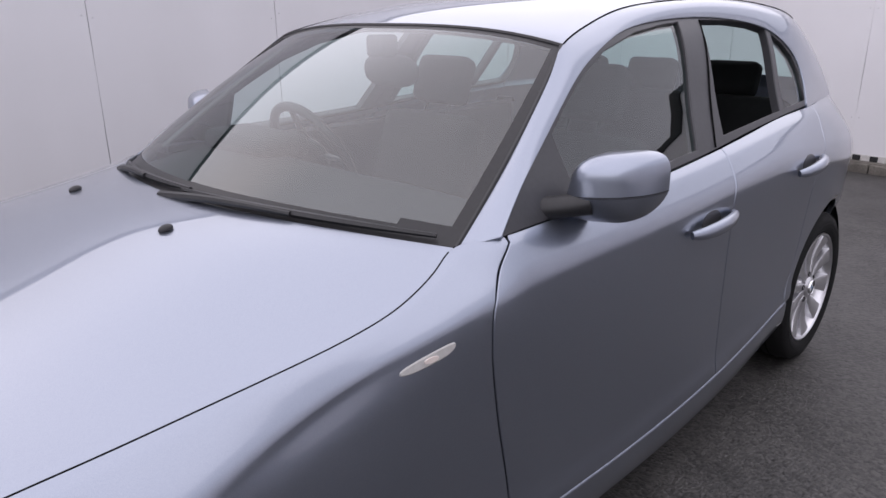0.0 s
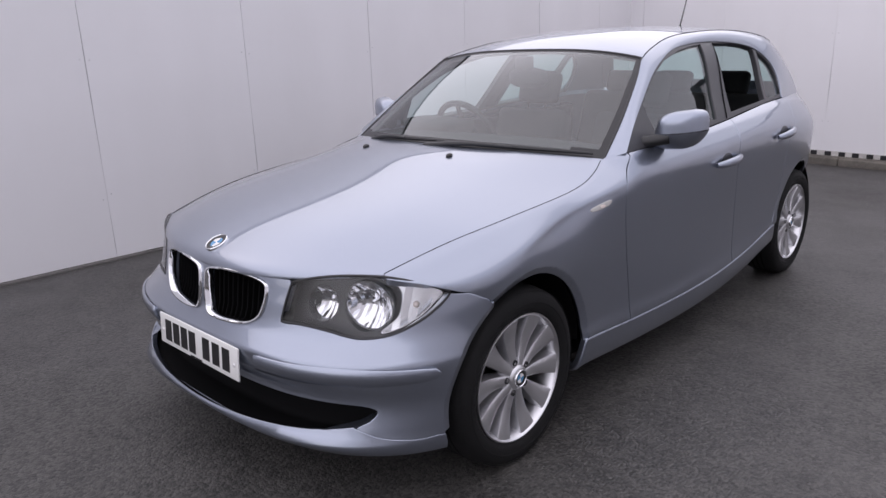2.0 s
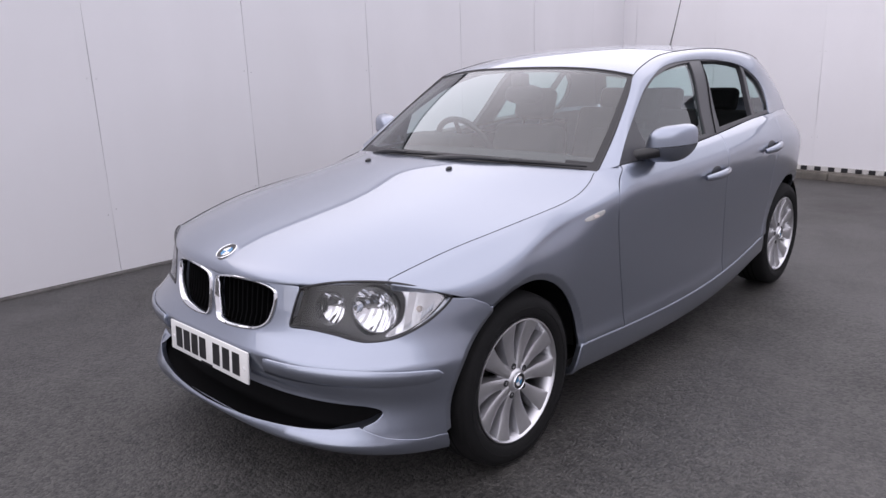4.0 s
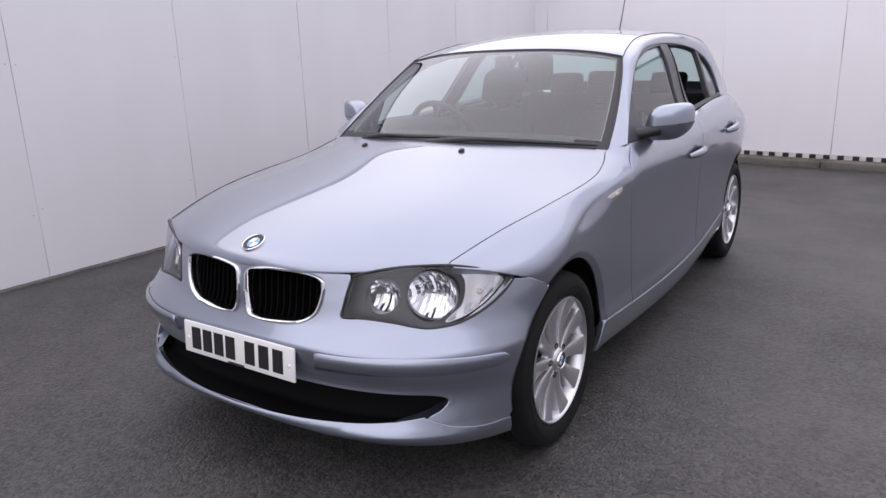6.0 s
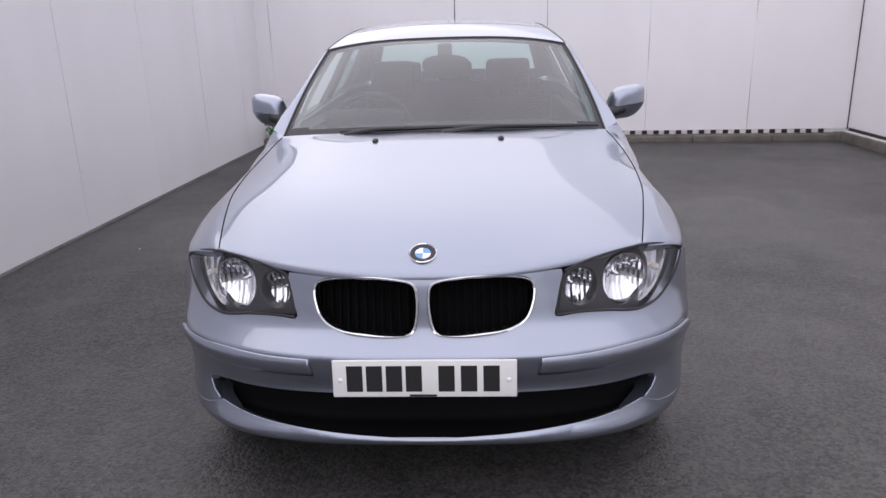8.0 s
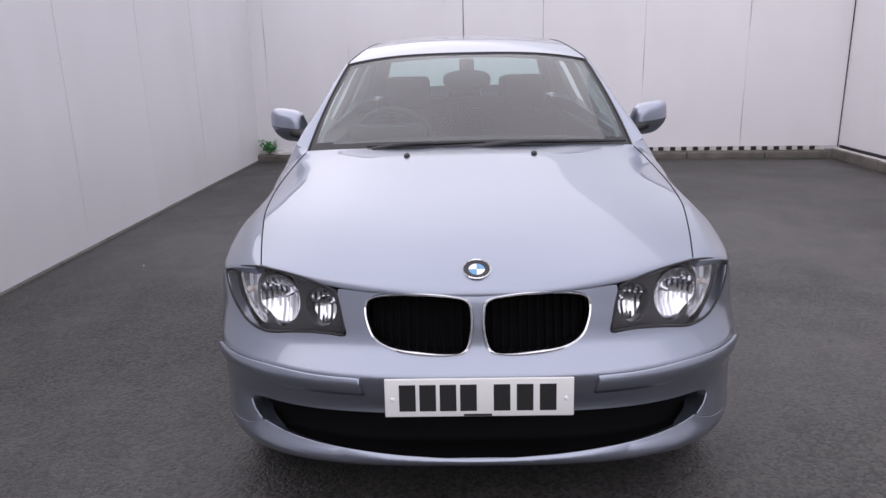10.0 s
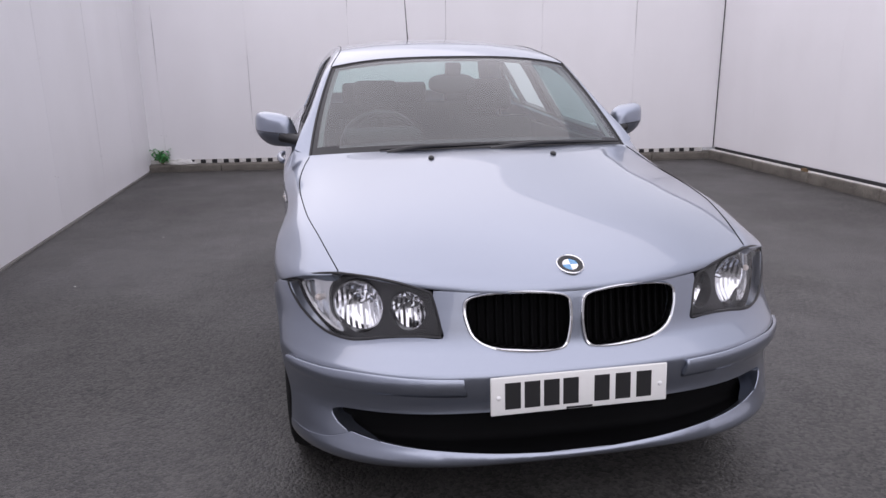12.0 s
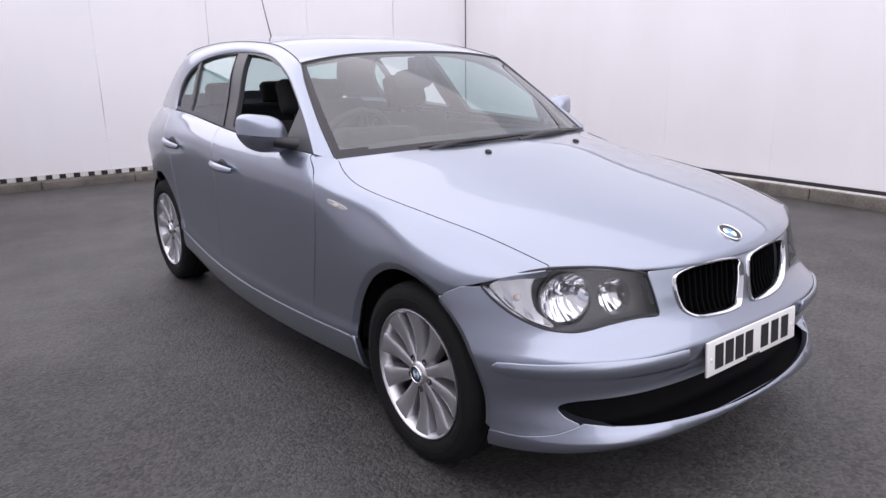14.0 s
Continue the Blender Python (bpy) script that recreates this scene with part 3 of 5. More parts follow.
north = kerb("kerb_north", pose(-2.76, 6.835, 0, 0, 0, TURN_N), 7.40, "weathered concrete kerb under the wall", CONCRETE, 8, .078)
kerb("kerb_east", pose(4.465, 6.25, 0, 0, 0, -90), 11.0, "dusty concrete kerb with a pale ledge", PALECON, 11, .105)
# the gap between north kerb and boards: pale packing with black spacer blocks
part("packing", block(bmesh.new(), (0, .115, .07), (7.2, .16, .138)), PALECON, north)
proto = block(bmesh.new(), (-.031, .098, .090), (.031, .13, .134), .003, 1)
first = part("spacer", proto, SHADOW_GAP, north, "black plastic spacer block")
first.location.x = .55
for i in range(1, 48):
    o = first.copy()
    scene.collection.objects.link(o)
    o.location.x = .55 + i * .1385 + random.uniform(-.006, .006)
post = new("trim_northeast")
post.matrix_world = pose(4.579, 6.324, 0)
tagged(post, "dark seam where the two board walls meet", "trim", kind="structure")
part("strip", block(bmesh.new(), (-.004, -.006, .12), (.004, .006, WALL_H - .01)), SHADOW_GAP, post)
# a black strip put in as the shade of the gap under the boards
east_gap = new("gap_strip_east", None)
east_gap.matrix_world = pose(4.565, 6.25, 0, 0, 0, -90)
tagged(east_gap, "black strip drawn as the shadow gap below the boards", "seal", kind="structure")
part("strip", block(bmesh.new(), (0, -.002, .112), (11, .03, .147)), SHADOW_GAP, east_gap)

# ---- the car ----
car = new("car")
tagged(car, "silver-blue metallic five-door hatchback with chrome twin grille", "car")
SIDES = (("left", 1), ("right", -1))
K = .62   # metres of bumper per radian, to keep the cut-out plane even


def nose_uv(u, z):
    return nose_at(np.asarray(u) / K, z)


def nx(x, z):
    return float(nose_angle(x, z, 0)[0]) * K, z


def ny(y, z):
    return float(nose_angle(y, z, 1)[0]) * K, z


def both(half):
    """A closed outline from a half that runs from the middle line to the middle line."""
    return list(half) + [(-u, v) for u, v in reversed(half) if abs(u) > 1e-6]


ARCH = (.022, .30, .366)
seam = [(.650, .308), (.675, .296), (.71, .281), (.775, .266), (.806, .267)]
low_arch = [ny(y, z) for y, z in arc(ARCH[0], ARCH[1], .392, 185, 121, 24)]
lamp_low = [(.378, .598), (.455, .598), (.535, .590), (.590, .580), (.640, .5755), (.70, .587), (.752, .622), (.783, .660), (.800, .697)]
lamp_top = [(.795, .704), (.742, .732), (.66, .7515), (.565, .752), (.487, .742), (.43, .7285), (.402, .719)]
kidney = [(.024, .708), (.08, .7215), (.17, .7265), (.25, .7200), (.300, .7075), (.315, .686), (.312, .643), (.290, .595), (.234, .567), (.15, .5570), (.07, .5575), (.030, .568), (.016, .61), (.013, .665)]
kidney = smooth_line(kidney, 5, True)
kid_uv = [nx(x, z) for x, z in kidney]
lamp = smooth_line(lamp_low, 4)[:-1] + [np.array(lamp_low[-1])] + smooth_line(lamp_top, 4)
lamp_uv = [nx(x, z) for x, z in lamp]

# bumper and nose in one skin, open for grilles, lamps and intake
half = [(0, .7165)] + [nx(x, z) for x, z in ((.10, .7275), (.20, .7305), (.30, .7215), (.36, .7225), (.392, .7225))]
half += [nx(x - .004, z - .004) for x, z in smooth_line([(.398, .712), (.386, .65)] + lamp_low, 4)]
half += [ny(-.255, .684), ny(-.2, .655)]
half += list(reversed(low_arch))
half += [nx(x, z + .002) for x, z in reversed(smooth_line(seam, 4))]
half += [nx(x, z) for x, z in smooth_line([(.678, .328), (.692, .350), (.684, .368), (.645, .378), (.56, .3805), (.45, .382), (.3, .384), (.1, .385)], 4)] + [(0, .385)]
outline = both(half)
kid_l = kid_uv
kid_r = [(-u, v) for u, v in reversed(kid_uv)]
bumper = panel("front_bumper", nose_uv, outline, PAINT, car, .02, (kid_l, kid_r), depth=.03, hole_depth=.03, label="painted bumper skin")
# lower lip
half = [(0, .272)] + [nx(x, z) for x, z in smooth_line([(.10, .2735), (.24, .278), (.36, .284), (.48, .291), (.57, .300), (.640, .311)], 4)]
half += [nx(x, z - .002) for x, z in smooth_line(seam, 4)] + [ny(-.366, .262), ny(-.360, .235), ny(-.354, .211)]
half += [nx(x, z) for x, z in ((.74, .216), (.6, .224), (.4, .234), (.2, .240))] + [(0, .243)]
panel("lip", nose_uv, both(half), PAINT, bumper, .02, depth=.022, label="painted lower lip of the bumper")


def nose_in(d):
    def f(u, z):
        u, z = np.atleast_1d(np.asarray(u, float)), np.atleast_1d(np.asarray(z, float))
        uv = np.stack([u, z], 1)
        return nose_uv(u, z) - surf_normal(nose_uv, uv) * d
    return f


# dark cavity behind the intake with a coarse grid
def intake_at(u, v):
    x = np.abs(.668 * u) + 1e-6
    top, low = (nose_at(nose_angle(x, np.full(len(x), z), 0), np.full(len(x), z)) for z in (.375, .268))
    k = np.interp(v, (0, .3, .7, 1), (0, .12, .86, 1))
    base = top + (low - top) * k[:, None]
    deep = np.interp(v, (0, .3, .7, 1), (.030, .12, .12, .010)) * (1 - .35 * u ** 4)
    z = np.interp(v, (0, .3, .7, 1), (.402, .396, .262, .256)) + .030 * u ** 4
    return np.stack([np.sign(u + 1e-12) * base[:, 0] * .985, base[:, 1] + deep, z], -1)


sheet("intake", intake_at, np.linspace(-1, 1, 49), np.linspace(0, 1, 21), SLAT, bumper, label="black lower air intake", rim=False)


# painted scoops that lead into the intake's ends
SCOOP = [nose_uv(*nx(x, z))[0] for x, z in smooth_line([(.560, .300), (.640, .3095), (.676, .326), (.692, .349), (.684, .368), (.640, .379)], 4)]
SCOOP_AT = [nat(range(len(SCOOP)), [q[i] for q in SCOOP]) for i in range(3)]


def scoop_at(u, v):
    a = np.stack([f(u) for f in SCOOP_AT], -1)
    mid = np.array((.560, -.475, .338))
    k = v[:, None]
    edge = np.sin(np.pi * u / (len(SCOOP) - 1))[:, None]
    return a + (mid - a) * k * .34 * edge + np.array((0, .042, 0)) * k * (2 - k) * np.sqrt(np.abs(edge))


for name, s in SIDES:
    sheet("intake_scoop", scoop_at, np.linspace(0, len(SCOOP) - 1, 41), np.linspace(0, 1, 9), PAINT, bumper, depth=.004, s=s, label="painted scoop beside the intake", rim=False)

# the bumper's edge turns in towards the wheel
def bumper_lip(u, z):
    p = nose_uv(u, z)
    p[:, 0] -= np.clip(.392 - np.hypot(p[:, 1] - ARCH[0], p[:, 2] - ARCH[1]), 0, .05) * .55
    return p


for name, s in SIDES:
    band = [ny(y, z) for y, z in arc(ARCH[0], ARCH[1], .3925, 184, 120, 24)] + [ny(y, z) for y, z in arc(ARCH[0], ARCH[1], .366, 120, 184, 24)]
    panel("arch_edge", bumper_lip, band, PAINT, bumper, .012, depth=.012, s=s)

# moulded strips on the bumper
def strip_at(u, z):
    u, z = np.atleast_1d(np.asarray(u, float)), np.atleast_1d(np.asarray(z, float))
    swell = .011 * np.clip(1 - ((z - .477) / .034) ** 2, 0, 1)
    return nose_uv(u, z) + surf_normal(nose_uv, np.stack([u, z], 1)) * swell[:, None]


for name, s in SIDES:
    top = [nx(x, z) for x, z in ((.333, .4985), (.45, .4995), (.6, .503), (.72, .497), (.79, .491))]
    bot = [nx(x, z) for x, z in ((.79, .456), (.72, .4545), (.6, .453), (.45, .4495), (.322, .4475))]
    end = [nx(x, z) for x, z in ((.806, .487), (.812, .477), (.808, .464))]
    panel("bumper_strip", strip_at, smooth_line(top, 5) + end + smooth_line(bot, 5), PAINT, bumper, .014, depth=.014, s=s, off=.004, edge=.004, label="raised painted rubbing strip")
    pts = [nose_uv(u, v)[0] * (s, 1, 1) for u, v in densify(smooth_line(top, 5) + end + smooth_line(bot, 5), .014)]
    part("strip_seam", tube(bmesh.new(), pts, .0026, 5, closed=True), DEEP, bumper)

# twin grilles
for name, s in SIDES:
    root = new("kidney_grille")
    root.parent = car
    tagged(root, "black slatted grille in a chrome ring")
    # near-black back, coloured as dark as the shade behind the slats
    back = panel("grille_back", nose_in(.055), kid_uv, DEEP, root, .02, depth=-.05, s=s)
    pts = [nose_in(-.002)(u, v)[0] * (s, 1, 1) for u, v in densify(kid_uv, .006)]
    cen = sum(pts) / len(pts)
    bm = bmesh.new()
    rings = []
    for p in pts:
        d = (p - cen) * (1, 0, 1)
        d = d / np.linalg.norm(d)
        f = np.array((0, -1.0, 0))
        rings.append([bm.verts.new(p + d * a + f * b) for a, b in ((.002, -.012), (.002, .002), (-.001, .006), (-.006, .006), (-.010, .001), (-.011, -.02))])
    for i in range(len(rings)):
        for k in range(5):
            bm.faces.new((rings[i][k], rings[i - 1][k], rings[i - 1][k + 1], rings[i][k + 1]))
    bmesh.ops.recalc_face_normals(bm, faces=bm.faces)
    part("chrome_ring", bm, CHROME, root, "bright chrome ring")
    poly = np.array([(x, z) for x, z in kidney])
    for i in range(11):
        x = .045 + i * .0255
        zs = np.linspace(.55, .735, 120)
        zs = zs[inside(poly, np.stack([np.full(120, x), zs], 1))]
        if len(zs) < 4:
            continue
        bm = bmesh.new()
        cols = []
        for z in np.linspace(zs[0], zs[-1], 5):
            p = nose_in(.034)(*nx(x, z))[0]
            cols.append([bm.verts.new((s * (p[0] + a), p[1] + b, z)) for a, b in ((-.0028, .0), (0, -.003), (.0028, .0), (.002, .035), (-.002, .035))])
        for a, b in zip(cols, cols[1:]):
            for k in range(5):
                bm.faces.new((a[k], b[k], b[(k + 1) % 5], a[(k + 1) % 5]))
        bmesh.ops.recalc_face_normals(bm, faces=bm.faces)
        part("slat", bm, SLAT, root)

# headlights
for name, s in SIDES:
    root = new("headlight")
    root.parent = car
    tagged(root, "clear headlight with dark bezel and two round reflectors")
    lens = panel("lens", nose_uv, lamp_uv, LENS, root, .02, depth=.004, s=s, off=-.002, label="clear plastic lens")
    lens.visible_shadow = False
    pts = [nose_in(.001)(u, v)[0] * (s, 1, 1) for u, v in densify(lamp_uv, .012)]
    part("lamp_seal", tube(bmesh.new(), pts, .0042, 6, closed=True), BLACK, root, "black seal round the lens")
    big, small = (.624, .663, .075), (.480, .660, .056)

    def ring_uv(c, r, n=28):
        return [nx(c[0] + r * math.cos(k * math.tau / n), c[1] + r * math.sin(k * math.tau / n)) for k in range(n)]
    turn = [(x, z) for x, z in ((.668, .590), (.715, .602), (.755, .631), (.783, .672), (.790, .697), (.748, .724), (.690, .736), (.705, .70), (.709, .662), (.702, .624))]
    turn_uv = [nx(x, z) for x, z in smooth_line(turn, 4, True)]
    panel("bezel", nose_in(.055), lamp_uv, BEZEL, root, .016, (ring_uv(big, .074), ring_uv(small, .055), turn_uv), depth=-.053, hole_depth=.06, s=s, label="dark grey bezel")
    panel("indicator", nose_in(.050), turn_uv, INDICATOR, root, .014, depth=-.006, s=s, label="bright ribbed indicator reflector")
    bm = bmesh.new()
    bmesh.ops.create_uvsphere(bm, u_segments=16, v_segments=10, radius=.010)
    bmesh.ops.transform(bm, matrix=Matrix.Translation(nose_in(.044)(*nx(.742, .665))[0] * (s, 1, 1)), verts=bm.verts)
    part("indicator_bulb", bm, AMBER, root, "pale amber bulb")
    for (x, z, r), back, depth in ((big, .058, .046), (small, .088, .034)):
        p = nose_in(back)(*nx(x, z))[0] * (s, 1, 1)
        face = Matrix.Translation(p) @ look((0, 0, 0), (s * .42, -1, -.03)).to_3x3().to_4x4() @ Matrix.Rotation(radians(90), 4, "Y")
        # bowl opens along its own +x
        prof = [(0, -depth), (.006, -depth)] + [(r * math.sqrt(k / 8), -depth + depth * k / 8) for k in range(1, 9)]
        bm = turned(bmesh.new(), prof, 40, face)
        part("reflector", bm, REFLECT, root, "polished reflector bowl")
        bm = turned(bmesh.new(), [(r - .001, -.004), (r, .004), (r + .004, .005), (r + .0055, .0), (r + .0055, -.012)], 40, face)
        part("reflector_ring", bm, CHROME, root, "chrome ring")
        bm = turned(bmesh.new(), [(0, -.022), (.004, -.023), (.006, -.027), (.006, -depth)], 18, face)
        part("bulb", bm, CHROME, root, "small bright bulb")

# number plate: the characters stand as plain bars
tilt = Matrix.Translation((0, -.7125, .4480)) @ Matrix.Rotation(radians(-4.5), 4, "X")
bm = block(bmesh.new(), (-.26, -.004, -.0555), (.26, .004, .0555), .0035, 3)
bmesh.ops.transform(bm, matrix=tilt, verts=bm.verts)
plate = part("plate_board", bm, PLATE, bumper, "white number plate with black bars")
for i, x in enumerate((-.197, -.141, -.085, -.029, .063, .126, .189)):
    bm = block(bmesh.new(), (x - .0228, -.0052, -.0385), (x + .0228, -.0038, .0385), .0006, 1)
    bmesh.ops.transform(bm, matrix=tilt, verts=bm.verts)
    part("bar", bm, INK, plate)
for x in (-.238, .238):
    bm = bmesh.new()
    bmesh.ops.create_uvsphere(bm, u_segments=14, v_segments=8, radius=.007)
    for v in bm.verts:
        v.co.y *= .5
    bmesh.ops.transform(bm, matrix=tilt @ Matrix.Translation((x, -.0045, -.004)), verts=bm.verts)
    part("screw_cap", bm, WHITE, plate, "white screw cap")
bm = block(bmesh.new(), (-.042, -.0052, -.053), (.035, -.0038, -.047))
bmesh.ops.transform(bm, matrix=tilt, verts=bm.verts)
part("maker_bar", bm, BEZEL, plate)

# bonnet
BON_MID = nat((0, .12, .23, .44, .66, .85, .95, 1), (.7195, .753, .778, .834, .893, .948, .980, .990))


def bonnet_at(u, w):
    sgn, s = np.sign(u + 1e-12), np.abs(u)
    v = np.sign(w) * np.abs(w) ** 1.5
    yf = -.652 + .217 * s ** 2.45
    yr = .405 + .244 * s ** 2.05
    g = s ** 2.45
    lift = .003 * np.exp(-((s - .60) / .18) ** 2) * np.sin(np.pi * np.clip(v, 0, 1)) ** .7
    side = -.435 + 1.084 * v
    m, e = BON_MID(np.sqrt(np.maximum(v, 0))), TOP_Z(side)
    return np.stack([sgn * s * (TOP_X(side) - .0048), yf + (yr - yf) * v, m + (e - m) * g + lift], -1)


bonnet = sheet("bonnet", bonnet_at, np.linspace(-1, 1, 81), np.linspace(0, 1, 61), PAINT, car, depth=.02, label="long painted bonnet")
for s in (1, -1):
    # near-black tube drawn as the shaded gap between bonnet and wing
    pts = [(s * (float(TOP_X(y)) - .0024), y, float(TOP_Z(y)) - .0004) for y in np.linspace(-.43, .635, 60)]
    part("bonnet_gap_line", tube(bmesh.new(), pts, .0019, 6), DEEP, bonnet, "dark tube drawn as the shaded gap")

# badge: plain ring and quarters
up = (bonnet_at(np.array([0.0]), np.array([.17]))[0] - bonnet_at(np.array([0.0]), np.array([.11]))[0])
bc = Vector(bonnet_at(np.array([0.0]), np.array([.140]))[0])
BADGE_M = Matrix.Translation(bc) @ Matrix.Rotation(math.atan2(up[2], up[1]), 4, "X") @ Matrix.Rotation(radians(-90), 4, "Y")


def badge(parent, m, r):
    root = part("badge", turned(bmesh.new(), [(0, .001), (r * .58, .001), (r * .60, .004), (r * .92, .005), (r * .94, .006), (r, .004), (r * 1.02, -.004)], 40, m), INK, parent, "round badge with blue and white quarters")
    part("badge_ring", turned(bmesh.new(), [(r * .90, .005), (r * .95, .0072), (r * 1.01, .005), (r * 1.03, -.004)], 40, m), CHROME, root)
    for q in range(4):
        bm = bmesh.new()
        vs = [bm.verts.new((.0032, 0, 0))] + [bm.verts.new((.0032, r * .57 * math.cos((q + k / 6) * math.pi / 2), r * .57 * math.sin((q + k / 6) * math.pi / 2))) for k in range(7)]
        bm.faces.new(vs)
        bmesh.ops.transform(bm, matrix=m, verts=bm.verts)
        part("quarter", bm, BLUE if q % 2 else WHITE, root, smooth=False)
    return root


badge(car, BADGE_M, .040)

# washer jets
for s in (1, -1):
    p = bonnet_at(np.array([s * .332]), np.array([.911]))[0]
    bm = bmesh.new()
    bmesh.ops.create_uvsphere(bm, u_segments=16, v_segments=10, radius=1)
    bmesh.ops.transform(bm, matrix=Matrix.LocRotScale(p + (0, 0, .003), Euler((.2, 0, 0)), (.012, .016, .009)), verts=bm.verts)
    part("washer_jet", bm, BLACK, car)


# flanks
def arch_line(c, a0, a1, n=24):
    return arc(c[0], c[1], c[2], a0, a1, n)


DOOR_F = [(.738, .9575), (.705, .930), (.678, .903), (.650, .868), (.638, .830), (.640, .75), (.655, .66), (.672, .58), (.695, .487), (.715, .38), (.722, .288)]
DOOR_M = [(1.722, 1.001), (1.695, .955), (1.672, .905), (1.664, .85), (1.668, .75), (1.682, .62), (1.697, .48), (1.705, .316)]
DOOR_R = [(2.535, 1.044), (2.455, .985), (2.39, .92), (2.345, .86), (2.318, .80), (2.305, .70), (2.295, .60), (2.268, .50), (2.232, .43), (2.215, .380)]


def belt(y0, y1, n=14):
    return [(y, float(TOP_Z(y)) - .0015) for y in np.linspace(y0, y1, n)]


def sill_line(y0, y1, d, n=14):
    return [(y, float(SILL_Z(y)) + d) for y in np.linspace(y0, y1, n)]


def shifted(line, dy):
    return [(y + dy, z) for y, z in line]


REAR_ARCH = (2.655, .31, .368)


def lip_at(yc, zc, r0):
    """The flank, turned inwards inside the radius r0 round a wheel."""
    def f(y, z):
        p = side_at(y, z)
        d = np.clip(r0 - np.hypot(p[:, 1] - yc, p[:, 2] - zc), 0, .05)
        p[:, 0] -= d * .55
        return p
    return f


for name, s in SIDES:
    # wing
    o = [(-.255, .6870), (-.292, .700), (-.372, .731), (-.437, .7475)] + [(y, z + .0025) for y, z in belt(-.43, .735, 40)]
    o += shifted(smooth_line(DOOR_F, 3), -.0048) + sill_line(.715, .40, .0045, 6)
    o += arch_line((ARCH[0], ARCH[1], .392), 3, 118, 30) + [(-.168, .6420), (-.2, .6580)]
    wing = panel("front_wing", side_q, side_cut(o), PAINT, car, .016, depth=.03, s=s, label="painted front wing")
    # flat band round the wheel arch
    band = arc(ARCH[0], ARCH[1], .3925, 2, 117, 36) + list(reversed(arc(ARCH[0], ARCH[1], .366, 2, 117, 36)))
    panel("arch_band", lip_at(ARCH[0], ARCH[1], .392), band, PAINT, wing, .010, depth=.02, s=s)
    # indicator repeater
    r = [(.412, .8065), (.434, .8025), (.48, .8045), (.522, .8105), (.536, .8220), (.518, .8235), (.47, .8185), (.43, .8125)]
    rep = panel("repeater", side_at, smooth_line(r, 4, True), WHITE_LENS, wing, .006, depth=.008, s=s, off=.003, edge=.003, label="milky white side repeater")
    bulb = [(.478 + .016 * math.cos(k * math.tau / 14), .8120 + .0045 * math.sin(k * math.tau / 14)) for k in range(14)]
    panel("repeater_bulb", side_at, bulb, AMBER, rep, .006, depth=.003, s=s, off=.0055, edge=.001, label="pale amber bulb")
    # doors
    o = shifted(smooth_line(DOOR_F, 3), .0048)
    o = list(reversed(o)) + belt(.745, 1.715, 20) + shifted(smooth_line(DOOR_M, 3), -.0048) + sill_line(1.70, .725, .0045)
    fdoor = panel("front_door", side_q, side_cut(o), PAINT, car, .025, depth=.03, s=s, label="painted front door")
    o = list(reversed(shifted(smooth_line(DOOR_M, 3), .0048))) + belt(1.73, 2.53, 18) + shifted(smooth_line(DOOR_R, 3), -.0042) + sill_line(2.21, 1.708, .0045)
    rdoor = panel("rear_door", side_q, side_cut(o), PAINT, car, .025, depth=.03, s=s, label="painted rear door")
    # rear quarter and bumper corner
    o = belt(3.06, 2.54, 16) + shifted(smooth_line(DOOR_R, 3), .0042) + arc(REAR_ARCH[0], REAR_ARCH[1], .392, 168, 0, 36) + [(2.99, .30), (3.06, .32)]
    quarter = panel("rear_quarter", side_q, side_cut(list(reversed(o))), PAINT, car, .03, depth=.03, s=s, label="painted rear quarter panel")
    band = arc(REAR_ARCH[0], REAR_ARCH[1], .3925, 165, 5, 40) + list(reversed(arc(REAR_ARCH[0], REAR_ARCH[1], .366, 165, 5, 40)))
    panel("arch_band", lip_at(REAR_ARCH[0], REAR_ARCH[1], .392), list(reversed(band)), PAINT, quarter, .010, depth=.02, s=s)
    # sill
    o = sill_line(2.235, .395, -.005, 24) + sill_line(.360, 2.27, -.131, 24)
    panel("sill", side_q, side_cut(list(reversed(o))), PAINT, car, .03, depth=.03, s=s, off=.005, edge=.006, label="painted sill below the doors")
    # door handles: a bar over a flat dark oval painted as the cup's shade
    for door, (y0, z0), (y1, z1) in ((fdoor, (1.405, .829), (1.650, .842)), (rdoor, (2.130, .874), (2.335, .899))):
        ym, zm = (y0 + y1) / 2, (z0 + z1) / 2
        cup = [(ym + .055 * math.cos(k * math.tau / 20), zm + .004 + .030 * math.sin(k * math.tau / 20)) for k in range(20)]
        panel("handle_cup_shade", side_at, cup, GREYBLACK, door, .012, depth=.004, s=s, off=.0015)
        bm = bmesh.new()
        pts = []
        for k in range(13):
            u = k / 12
            p = side_at(y0 + (y1 - y0) * u, z0 + (z1 - z0) * u)[0] + np.array((.008 + .026 * math.sin(math.pi * u) ** .6, 0, 0))
            pts.append(p * (s, 1, 1))
        tube(bm, pts, [.009 + .007 * math.sin(math.pi * k / 12) ** .5 for k in range(13)], 12, flat=1.25)
        part("door_handle", bm, PAINT, door, "painted bar handle")


# side glass
def glass_at(y, z):
    y, z = np.atleast_1d(np.asarray(y, float)), np.atleast_1d(np.asarray(z, float))
    return np.stack([tumble(z) - .004, y, z], -1)


